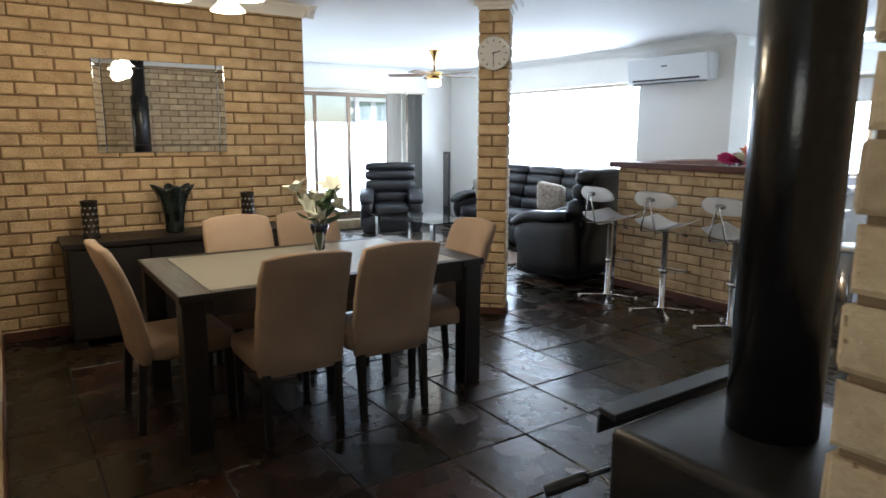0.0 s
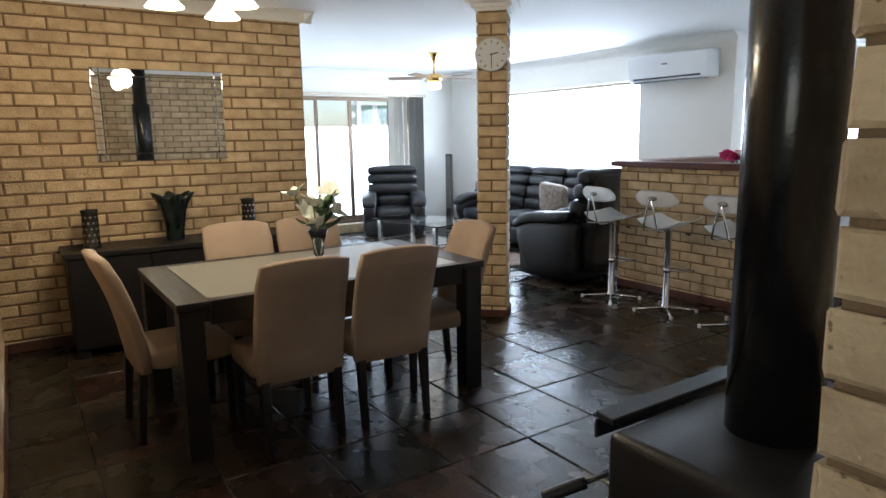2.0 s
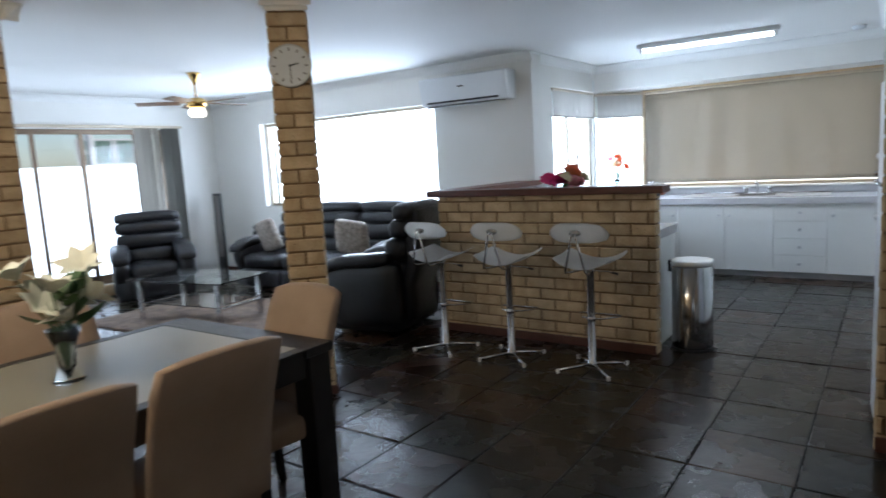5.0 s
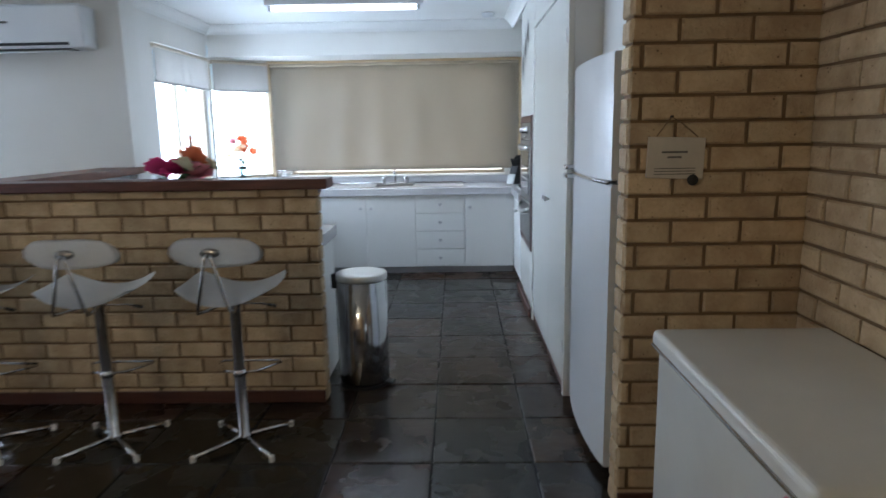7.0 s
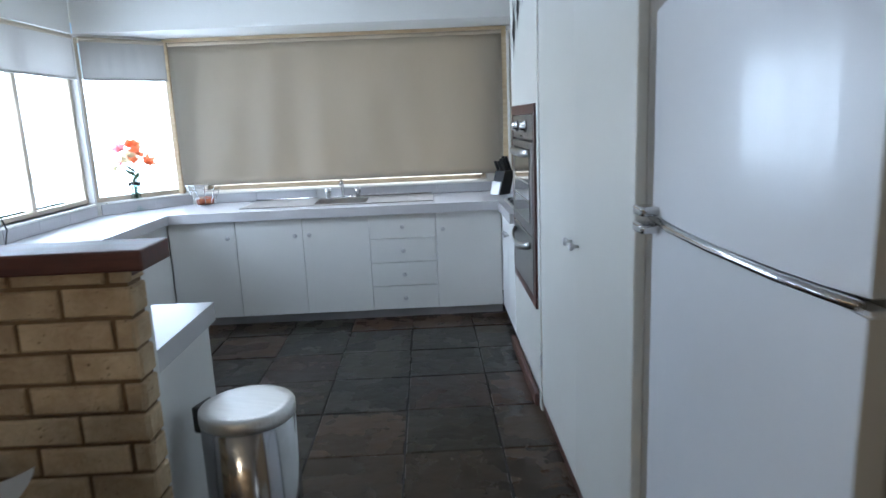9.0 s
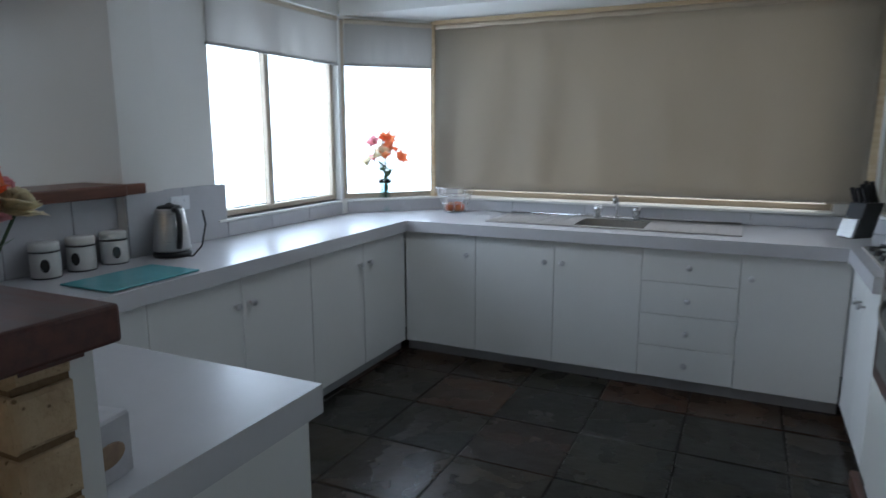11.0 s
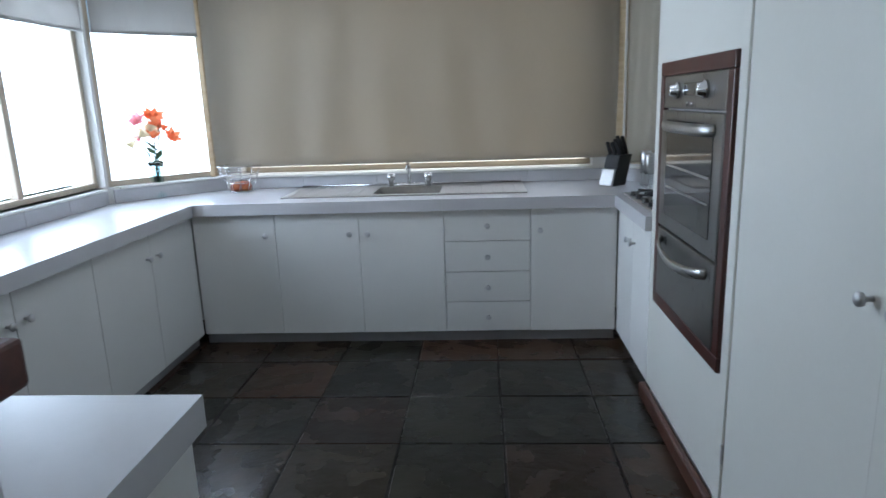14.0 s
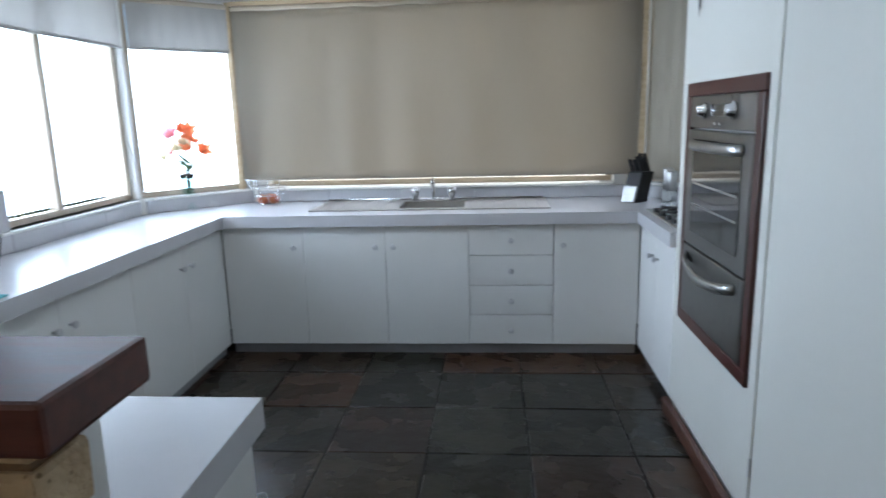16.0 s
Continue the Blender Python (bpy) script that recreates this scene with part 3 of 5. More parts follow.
# sliding door
sd = thing("door_1", (-5.9, -5.12, 0), 90, "bronze aluminium sliding glass door to the patio", "door", kind="structure")
for x0, x1, z0, z1, nm in ((0, 2.58, 0.14, 0.19, "track"), (0, 2.58, 2.10, 2.16, "head_rail"), (0, 0.05, 0.19, 2.10, "jamb"), (2.53, 2.58, 0.19, 2.10, "jamb")):
    part(nm, box(x0, x1, 0, 0.1, z0, z1, 0.003), BRONZE, sd)
for x0, x1, y in ((0.05, 0.9, 0.02), (0.86, 1.5, 0.055), (1.42, 2.2, 0.02)):
    leaf = part("leaf_frame", box(x0, x0 + 0.055, y, y + 0.03, 0.19, 2.10, 0.003), BRONZE, sd)
    box_r = part("leaf_frame", box(x1 - 0.055, x1, y, y + 0.03, 0.19, 2.10, 0.003), BRONZE, sd)
    part("leaf_rail", box(x0 + 0.055, x1 - 0.055, y, y + 0.03, 0.19, 0.26, 0.003), BRONZE, sd)
    pane = part("pane", box(x0 + 0.055, x1 - 0.055, y + 0.012, y + 0.018, 0.26, 2.10), WINGLASS, sd)
    pane.visible_shadow = False
structure("door_step", box(-5.87, -5.75, -5.15, -2.5, 0.0, 0.138, 0.006), BRICK, "brick sill step below the sliding door", "step")
vb = thing("vertical_blind", (-5.78, -2.75, 0), 0, "grey vertical blind slats drawn to one side", "blind")
part("head_track", box(-0.02, 0.03, -2.35, 0.42, 2.17, 2.205, 0.003), ALU, vb)
for k in range(7):
    m = pose(0.01, 0.33 - k * 0.032, 0, 0, 0, 28 + 7 * (k % 3))
    part("slat", moved(box(-0.044, 0.044, -0.001, 0.001, 0.16, 2.17), m), VBLIND, vb)
for k in range(4):
    part("slat", moved(box(-0.044, 0.044, -0.001, 0.001, 0.16, 2.17), pose(0.01, 0.02 - 0.09 * k, 0, 0, 0, 15 + 10 * k)), SHEER, vb)

# outside the sliding door: patio, post, lattice and hedge
lattice = thing("lattice_screen", (-8.6, -1.8, 1.76), 0, "dark green timber lattice screen under the verandah beam", "lattice")
for y in (-0.62, -0.03, 0.03, 0.6):
    part("stile", box(-0.015, 0.015, y - 0.02, y + 0.02, 0, 0.44, 0.003), FENCE, lattice)
for z in (0, 0.42):
    part("rail", box(-0.014, 0.014, -0.64, 0.62, z, z + 0.03, 0.003), FENCE, lattice)
for k in range(17):
    for tilt, x in ((45, -0.005), (-45, 0.005)):
        part("lath", moved(box(-0.003, 0.003, -0.28, 0.28, -0.011, 0.011), pose(x, -0.42 + k * 0.051, 0.225, tilt)), LATTICE, lattice)
structure("pavement", box(-10.5, -6.07, -9, 1, -0.12, 0.02), PAVE, "pale patio paving outside the sliding door", "paving")
fence = thing("patio_fence", (-10.6, -4.0, 0.02), 0, "cream steel fence behind the patio", "fence")
for k in range(26):
    part("fence_panel", box(-0.03, 0.03 - 0.012 * (k % 2), -5 + k * 0.4, -5 + k * 0.4 + 0.395, 0, 1.35, 0.004), FENCE, fence)
for y in (-5.2, -2.2):
    post = thing("verandah_post", (-8.6, y, 0.02), 0, "square cream verandah post on the patio", "post")
    part("shaft", box(-0.05, 0.05, -0.05, 0.05, 0, 2.5, 0.006), FENCE, post)
    part("foot_plate", box(-0.08, 0.08, -0.08, 0.08, 0, 0.012, 0.003), FENCE, post)


def leaf_mass(name, centre, size, count, leaf, material, label):
    rng = random.Random(count)
    verts, faces = [], []
    for i in range(count):
        p = Vector([centre[k] + size[k] * rng.uniform(-1, 1) * rng.uniform(0.5, 1) for k in range(3)])
        q = Euler([rng.uniform(0, 6.28) for _ in range(3)]).to_matrix()
        s = leaf * rng.uniform(0.6, 1.3)
        n = len(verts)
        verts += [tuple(p + q @ Vector(v)) for v in ((-s, 0, 0), (0, -s * 0.45, s * 0.1), (s, 0, 0), (0, s * 0.45, s * 0.1))]
        faces.append((n, n + 1, n + 2, n + 3))
    me = bpy.data.meshes.new(name)
    me.from_pydata(verts, [], faces)
    ob = new(name, me)
    me.materials.append(material)
    return tagged(ob, label, "hedge", kind="stuff")


leaf_mass("hedge", (-11.6, -4.0, 0.55), (0.7, 5.5, 0.7), 5000, 0.09, HEDGE, "leafy green garden hedge behind the fence")
leaf_mass("hedge", (-5.2, 6.4, 0.75), (3.2, 0.9, 0.95), 4000, 0.10, HEDGE, "sunlit garden shrubs outside the kitchen")

# ---- kitchen ----
FIT = "white laminate kitchen cabinet with small chrome knobs"


def knob(parent, x, y, z, ax):
    b = lathe([(0.006, 0), (0.006, 0.016), (0.0155, 0.022), (0.0165, 0.03), (0.012, 0.035), (0.003, 0.036)], 12)
    m = {"y": pose(x, y, z, 90), "x": pose(x, y, z, 0, 90), "-x": pose(x, y, z, 0, -90)}[ax]
    return part("knob", moved(b, m), KNOB, parent, "round satin metal knob", smooth=True)


def base_unit_back(x0, x1, knobs, drawers=0):
    """A floor cabinet of the sink run; its face looks to -y."""
    u = thing("base_cabinet", ((x0 + x1) / 2, 0.3, 0), 0, "white laminate drawer unit with four drawers" if drawers else FIT, "cabinet", "kitchen base cabinets")
    w = (x1 - x0) / 2
    part("body", box(-w + 0.001, w - 0.001, -0.28, 0.3, 0.0705, 0.829), LAMINATE, u)
    part("kickboard", box(-w, w, -0.262, -0.245, 0.0, 0.07), KICK, u)
    if drawers:
        h = 0.755 / drawers
        for k in range(drawers):
            d = part("drawer_front", box(-w + 0.002, w - 0.002, -0.3, -0.281, 0.072 + k * h + 0.002, 0.072 + (k + 1) * h - 0.002, 0.0015), LAMINATE, u)
            knob(d, 0, -0.3, 0.072 + (k + 0.5) * h, "y")
    else:
        d = part("door", box(-w + 0.002, w - 0.002, -0.3, -0.281, 0.072, 0.827, 0.0015), LAMINATE, u)
        for k in knobs:
            knob(d, k * (w - 0.055), -0.3, 0.7, "y")
    return u


XS = [0.0, 0.512, 1.024, 1.536, 2.048, 2.56]
base_unit_back(XS[0] + 0.004, XS[1], [1])
base_unit_back(XS[1], XS[2], [1])
base_unit_back(XS[2], XS[3], [-1])
base_unit_back(XS[3], XS[4], [], 4)
base_unit_back(XS[4], XS[5] - 0.004, [-1])


def base_unit_side(y0, y1, side, k, xface):
    u = thing("base_cabinet", (xface, (y0 + y1) / 2, 0), 0, FIT, "cabinet", "kitchen base cabinets")
    w = (y1 - y0) / 2
    a = 1 if side == "x" else -1
    part("body", box(min(-a * 0.5, -a * 0.021), max(-a * 0.5, -a * 0.021), -w + 0.001, w - 0.001, 0.0705, 0.829), LAMINATE, u)
    part("kickboard", box(min(-a * 0.04, -a * 0.055), max(-a * 0.04, -a * 0.055), -w, w, 0, 0.07), KICK, u)
    d = part("door", box(min(0, -a * 0.02), max(0, -a * 0.02), -w + 0.002, w - 0.002, 0.072, 0.827, 0.0015), LAMINATE, u)
    if k:
        knob(d, 0, k * (w - 0.05), 0.7, "x" if a > 0 else "-x")
    return u


for j, k in enumerate((-1, 1, -1, 1, -1)):
    base_unit_side(-0.515 * (j + 1) - 0.003, -0.515 * j - 0.003, "x", k, 0.0)
base_unit_side(-0.37, -0.004, "-x", -1, 2.56)
base_unit_side(-0.73, -0.37, "-x", 1, 2.56)
isl = thing("bar_cabinet", (0.6, -2.88, 0), 0, "white laminate cabinet behind the brick bar", "cabinet", "kitchen base cabinets")
part("body", box(-0.55, 0.56, -0.27, 0.255, 0.0705, 0.829), LAMINATE, isl)
part("kickboard", box(-0.55, 0.545, -0.26, 0.225, 0, 0.07), KICK, isl)
part("end_panel", box(0.5605, 0.575, -0.27, 0.265, 0.0, 0.829, 0.001), LAMINATE, isl)
for x in (-0.29, 0.27):
    part("door", box(x - 0.27, x + 0.27, 0.256, 0.272, 0.072, 0.827, 0.0015), LAMINATE, isl)

top = thing("worktop", (0, 0, 0), 0, "pale grey laminate worktop with thick square edge", "worktop")
for outline in ([(-0.565, -3.16), (1.195, -3.16), (1.195, -2.585), (0.03, -2.585), (-0.565, -2.585)],
                [(-0.565, -2.585), (0.03, -2.585), (0.03, -0.03), (1.08, -0.03), (1.08, 0.695), (-0.02, 0.695), (-0.565, 0.13)],
                [(1.08, -0.03), (1.51, -0.03), (1.51, 0.19), (1.08, 0.19)],
                [(1.08, 0.53), (1.51, 0.53), (1.51, 0.695), (1.08, 0.695)],
                [(1.51, -0.03), (2.53, -0.03), (2.53, -0.735), (3.185, -0.735), (3.185, 0.13), (2.62, 0.695), (1.51, 0.695)]):
    part("slab", prism(outline, 0.83, 0.9), WORKTOP, top)

# grey upstand and wall tiles above the worktop
ups = thing("upstand", (0, 0, 0), 0, "pale grey tiled upstand behind the worktop", "splashback", kind="structure")
for x0, x1 in ((0.0, 0.52), (0.52, 1.04), (1.04, 1.56), (1.56, 2.08), (2.08, 2.6)):
    part("tile", box(x0 + 0.001, x1 - 0.001, 0.682, 0.698, 0.901, 0.978, 0.002), TILEGREY, ups)
for y0, y1 in ((-1.03, -0.66), (-0.66, -0.29), (-0.29, 0.10)):
    part("tile", box(-0.569, -0.553, y0 + 0.001, y1 - 0.001, 0.901, 0.984, 0.002), TILEGREY, ups)
part("tile", moved(box(0.03, 0.77, -0.016, -0.001, 0.901, 0.984, 0.002), pose(-0.57, 0.13, 0, 0, 0, 46.02)), TILEGREY, ups)
part("tile", moved(box(0.03, 0.77, -0.016, -0.001, 0.901, 0.984, 0.002), pose(2.62, 0.70, 0, 0, 0, -45)), TILEGREY, ups)
for j in range(7):
    y0 = -3.15 + j * 0.303
    part("tile", box(-0.569, -0.555, y0 + 0.0015, y0 + 0.3015, 0.901, 1.195, 0.002), TILEGREY, ups)

part("tile", box(-0.4995, -0.488, -1.719, -1.502, 0.901, 1.195, 0.002), TILEGREY, ups)

# sink with taps
sink = thing("kitchen_sink", (1.28, 0.37, 0.9), 0, "stainless steel sink with two ribbed drainers", "sink")
b = bmesh.new()
for x0, x1, y0, y1 in ((-0.76, -0.20, -0.23, 0.27), (0.23, 0.76, -0.23, 0.27), (-0.20, 0.23, -0.23, -0.18), (-0.20, 0.23, 0.16, 0.27)):
    box(x0, x1, y0, y1, 0.0005, 0.007, bm=b)
part("rim_plate", b, SINKSTEEL, sink)
b = bmesh.new()
box(-0.2, 0.23, -0.18, 0.16, -0.17, -0.165, bm=b)
for x0, x1, y0, y1 in ((-0.2, -0.195, -0.18, 0.16), (0.225, 0.23, -0.18, 0.16), (-0.195, 0.225, -0.18, -0.175), (-0.195, 0.225, 0.155, 0.16)):
    box(x0, x1, y0, y1, -0.165, 0.007, bm=b)
part("bowl", b, SINKSTEEL, sink)
for k in range(14):
    x = (-0.72 + k * 0.07) if k < 7 else (0.27 + (k - 7) * 0.07)
    part("drainer_rib", box(x, x + 0.012, -0.2, 0.2, 0.007, 0.0095, 0.001), SINKSTEEL, sink)
part("back_lip", rod([(-0.75, 0.255, 0.014), (0.75, 0.255, 0.014)], 0.007), CHROME, sink, smooth=True)
tap = thing("mixer_tap", (1.28, 0.575, 0.907), 0, "chrome swan-neck tap with two handles", "tap")
part("spout", rod([(0, 0, 0), (0, 0, 0.10), (0, -0.02, 0.14), (0, -0.06, 0.155), (0, -0.10, 0.145), (0, -0.115, 0.115)], 0.011, 10), CHROME, tap, smooth=True)
for x in (-0.125, 0.125):
    h = part("tap_handle", moved(lathe([(0.022, 0), (0.018, 0.03), (0.026, 0.04), (0.03, 0.065), (0.022, 0.085), (0.005, 0.09)], 14), pose(x, 0, 0)), CHROME, tap, smooth=True)
part("base_bar", box(-0.15, 0.15, -0.014, 0.014, 0, 0.012, 0.004, 2), CHROME, tap)

# tall units along the right side: oven tower, pantry, fridge
tower = thing("oven_tower", (2.56, -1.22, 0), 0, "tall cream panel cabinet round the wall oven", "cabinet")
part("front_lower", box(0, 0.02, -0.475, 0.485, 0.07, 0.535, 0.001), CREAMPNL, tower)
part("front_upper", box(0, 0.02, -0.475, 0.485, 1.585, CEIL_Z - 0.09, 0.001), CREAMPNL, tower)
part("front_stile", box(0, 0.02, 0.355, 0.485, 0.536, 1.584, 0.001), CREAMPNL, tower)
part("carcass", box(0.021, 0.62, -0.475, 0.48, 0.002, CEIL_Z - 0.002), LAMINATE, tower)


def oven_bar(z, sag):
    """A wide flat grip that bows out from the door and dips by sag in the middle."""
    b = bmesh.new()
    rows = []
    for i in range(17):
        u = i / 8 - 1
        x, zz = -0.03 - 0.038 * (1 - u * u) ** 0.5, z + sag * (u * u)
        rows.append([b.verts.new((x + dx, 0.285 * u, zz + dz)) for dx, dz in ((0, -0.021), (-0.007, -0.008), (-0.007, 0.008), (0, 0.021), (0.008, 0))])
    for a, c in zip(rows, rows[1:]):
        for k in range(5):
            b.faces.new((a[k], a[(k + 1) % 5], c[(k + 1) % 5], c[k]))
    b.faces.new(rows[0])
    b.faces.new(rows[-1])
    return b


oven = thing("wall_oven", (2.56, -1.285, 0), 0, "stainless steel wall oven with grill drawer in a red timber surround", "oven")
for y0, y1, z0, z1 in ((-0.41, 0.41, 1.53, 1.585), (-0.41, 0.41, 0.535, 0.59), (-0.41, -0.355, 0.59, 1.53), (0.355, 0.41, 0.59, 1.53)):
    part("surround", box(-0.022, 0.0, y0, y1, z0, z1, 0.005, 2), OVENWOOD, oven, "dark red timber surround")
part("control_panel", box(-0.02, 0.015, -0.352, 0.352, 1.40, 1.528, 0.003), OVENSTEEL, oven)
disp = part("display", box(-0.0225, -0.02, -0.09, 0.09, 1.45, 1.495), OVENGLASS, oven)
for y in (-0.16, 0.16):
    part("dial", moved(lathe([(0.032, 0), (0.032, 0.012), (0.024, 0.015), (0.021, 0.034), (0.004, 0.036)], 18), pose(-0.02, y, 1.47, 0, -90)), CHROME, oven, smooth=True)
for y in (-0.02, 0.035):
    part("button", moved(lathe([(0.008, 0), (0.007, 0.006), (0.002, 0.007)], 10), pose(-0.02, y, 1.42, 0, -90)), CHROME, oven, smooth=True)
door = part("oven_door", box(-0.025, 0.015, -0.352, 0.352, 0.905, 1.392, 0.004), OVENSTEEL, oven)
part("window_glass", box(-0.0275, -0.025, -0.27, 0.27, 0.965, 1.355, 0.001), OVENGLASS, door)
part("handle", oven_bar(1.335, 0.0), STEEL, door, "bright flat steel handle", smooth=True)
for z in (1.17, 1.08):
    part("shelf_line", box(-0.0292, -0.0276, -0.25, 0.25, z, z + 0.008), STEEL, door)
drw = part("grill_drawer", box(-0.025, 0.015, -0.352, 0.352, 0.592, 0.897, 0.004), OVENSTEEL, oven)
part("handle", oven_bar(0.815, 0.035), STEEL, drw, "bright flat steel handle", smooth=True)

pantry = thing("pantry_cupboard", (2.56, -2.47, 0), 0, "tall cream gloss two-door pantry cupboard", "cupboard")
part("carcass", box(0.02, 0.62, -0.77, 0.765, 0.002, CEIL_Z - 0.002), LAMINATE, pantry)
part("frame_stile", box(-0.012, 0.019, 0.705, 0.765, 0.0, 2.2, 0.003), CREAMPNL, pantry)
part("frame_stile", box(-0.012, 0.019, -0.77, -0.72, 0.0, 2.2, 0.003), CREAMPNL, pantry)
part("frame_head", box(-0.012, 0.019, -0.77, 0.765, 2.2, 2.25, 0.003), CREAMPNL, pantry)
part("top_panel", box(0.0, 0.019, -0.77, 0.765, 2.251, CEIL_Z - 0.09), CREAMPNL, pantry)
for y0, y1, k in ((-0.0478, 0.70, 0.006), (-0.715, -0.0482, -0.102)):
    d = part("door", box(-0.006, 0.018, y0, y1, 0.06, 2.195, 0.0004), CREAMPNL, pantry)
    knob(d, -0.006, k, 1.042, "-x")
    for z in (0.28, 1.95):
        part("hinge", moved(rod([(0, 0, -0.035), (0, 0, 0.035)], 0.006, 8), pose(-0.011, y1 + 0.002 if y1 > 0.5 else y0 - 0.002, z)), KNOB, d)
part("kickboard", box(0.0, 0.018, -0.71, 0.70, 0.0, 0.058), SKIRT, pantry)

fr = thing("fridge", (2.58, -3.735, 0), 0, "white two-door fridge with freezer on top", "fridge")
part("cabinet", box(0.04, 0.6, -0.375, 0.43, 0.03, 1.755, 0.008, 2), SIDEGREY, fr, "grey fridge side")


def curved_door(z0, z1):
    b = bmesh.new()
    n = 10
    fr_, bk = [], []
    for i in range(n + 1):
        y = -0.38 + 0.815 * i / n
        x = -0.035 + 0.03 * ((i / n - 0.5) * 2) ** 2
        fr_.append((x, y))
    out = fr_ + [(0.038, 0.435), (0.038, -0.38)]
    prism(out, z0, z1, b)
    edges = [e for e in b.edges if abs(e.verts[0].co.z - e.verts[1].co.z) < 1e-5]
    bmesh.ops.bevel(b, geom=edges, offset=0.008, segments=2, affect="EDGES")
    return b


for z0, z1 in ((0.05, 1.255), (1.272, 1.765)):
    d = part("door", curved_door(z0, z1), WHITEMET, fr)
    zz = 1.248 if z0 < 1 else 1.279
    part("grip", puff(-0.06, -0.012, 0.36, 0.43, min(zz, zz + 0.012 * (1 if z0 > 1 else -1)) - 0.006, max(zz, zz + 0.012 * (1 if z0 > 1 else -1)) + 0.006, 0.006, 3, 0.0), CHROME, d, "chrome finger grip", smooth=True)
    if z0 < 1:
        part("handle_lip", rod([(-0.012, 0.43, 1.263), (-0.034, 0.25, 1.263), (-0.04, 0.03, 1.263), (-0.034, -0.2, 1.263), (-0.012, -0.37, 1.263)], 0.009, 8), CHROME, d, "chrome strip between the doors", smooth=True)
for y in (-0.3, 0.33):
    part("foot", moved(lathe([(0.02, 0), (0.02, 0.03)], 10), pose(0.1, y, 0)), BLACKPL, fr)
structure("wall_over_fridge", box(2.72, 3.18, -4.225, -3.25, 1.80, CEIL_Z - 0.002), PLASTER, "white panel above the fridge", "wall")

# hob
hob = thing("gas_hob", (2.83, -0.33, 0.9), 0, "black gas hob with cast iron trivets", "hob")
part("plate", box(-0.25, 0.27, -0.32, 0.32, 0.0005, 0.012, 0.004), STEEL, hob)
for x in (-0.11, 0.14):
    for y in (-0.16, 0.16):
        part("burner", moved(lathe([(0.045, 0.012), (0.045, 0.022), (0.03, 0.028), (0.003, 0.029)], 18), pose(x, y, 0)), BLACKPL, hob)
        b = bmesh.new()
        for a in range(4):
            moved_b = moved(box(0.02, 0.105, -0.005, 0.005, 0.032, 0.042), pose(x, y, 0, 0, 0, 90 * a + 45))
            me_ = bpy.data.meshes.new("t")
            moved_b.to_mesh(me_)
            moved_b.free()
            b.from_mesh(me_)
            bpy.data.meshes.remove(me_)
        rod([(x + 0.105 * math.cos(q * 0.5236), y + 0.105 * math.sin(q * 0.5236), 0.025) for q in range(13)], 0.006, 6, b)
        part("trivet", b, BLACKPL, hob)
for k in range(4):
    part("dial", moved(lathe([(0.018, 0.012), (0.016, 0.034), (0.004, 0.035)], 12), pose(-0.22, -0.2 + k * 0.13, 0)), BLACKPL, hob)

# knife block and mills
kb = thing("knife_block", (2.60, 0.40, 0.9), 40, "steel-faced knife block with black-handled knives", "knife block")
b = box(-0.06, 0.06, -0.055, 0.055, 0, 0.19, 0.004)
for v in b.verts:
    v.co.x += v.co.z * 0.32
part("block", b, BLACKPL, kb, "black angled block")
b = box(-0.078, -0.0605, -0.05, 0.05, 0.002, 0.105, 0.004)
for v in b.verts:
    v.co.x += v.co.z * 0.32
part("face_plate", b, STEEL, kb, "brushed steel face plate")
for i in range(7):
    x, y = 0.02 + 0.034 * (i % 3), -0.036 + 0.036 * (i // 3)
    part("knife_handle", moved(box(-0.008, 0.008, -0.011, 0.011, 0, 0.09 + 0.02 * (i % 3), 0.004, 2), pose(x, y, 0.188, 0, -24)), BLACKPL, kb)
    part("bolster", moved(box(-0.0085, 0.0085, -0.0115, 0.0115, -0.006, 0.004), pose(x, y, 0.188, 0, -24)), STEEL, kb)
for y, h in ((0.30, 0.22), (0.20, 0.21)):
    pm = thing("pepper_mill", (2.78, y, 0.9), 0, "steel and clear acrylic pepper mill", "mill")
    part("body", lathe([(0.03, 0), (0.032, 0.01), (0.028, 0.05), (0.03, 0.08), (0.031, 0.09)], 18), CLEAR, pm, smooth=True)
    part("cap", lathe([(0.031, 0.091), (0.03, 0.15), (0.034, h - 0.01), (0.03, h), (0.003, h + 0.001)], 18), STEEL, pm, smooth=True)

# kettle, canisters, board
kt = thing("electric_kettle", (-0.385, -1.575, 0.9), -25, "brushed steel cordless kettle on a black base", "kettle")
part("base", lathe([(0.085, 0), (0.088, 0.012), (0.08, 0.026), (0.01, 0.027)], 24), BLACKPL, kt, smooth=True)
part("body", lathe([(0.082, 0.028), (0.084, 0.04), (0.076, 0.13), (0.066, 0.215), (0.06, 0.225), (0.02, 0.226)], 28), STEEL, kt, smooth=True)
part("lid", lathe([(0.058, 0.2265), (0.05, 0.236), (0.02, 0.242), (0.008, 0.25), (0.002, 0.251)], 20), BLACKPL, kt, smooth=True)
part("handle", rod([(0.06, 0, 0.222), (0.10, 0, 0.225), (0.128, 0, 0.2), (0.132, 0, 0.15), (0.122, 0, 0.09), (0.105, 0, 0.05)], 0.013, 8), BLACKPL, kt, smooth=True)
b = bmesh.new()
v = [b.verts.new(c) for c in ((-0.055, -0.018, 0.222), (-0.055, 0.018, 0.222), (-0.095, 0, 0.215), (-0.07, 0, 0.17))]
for f in ((0, 1, 2), (0, 2, 3), (1, 3, 2), (0, 3, 1)):
    b.faces.new([v[i] for i in f])
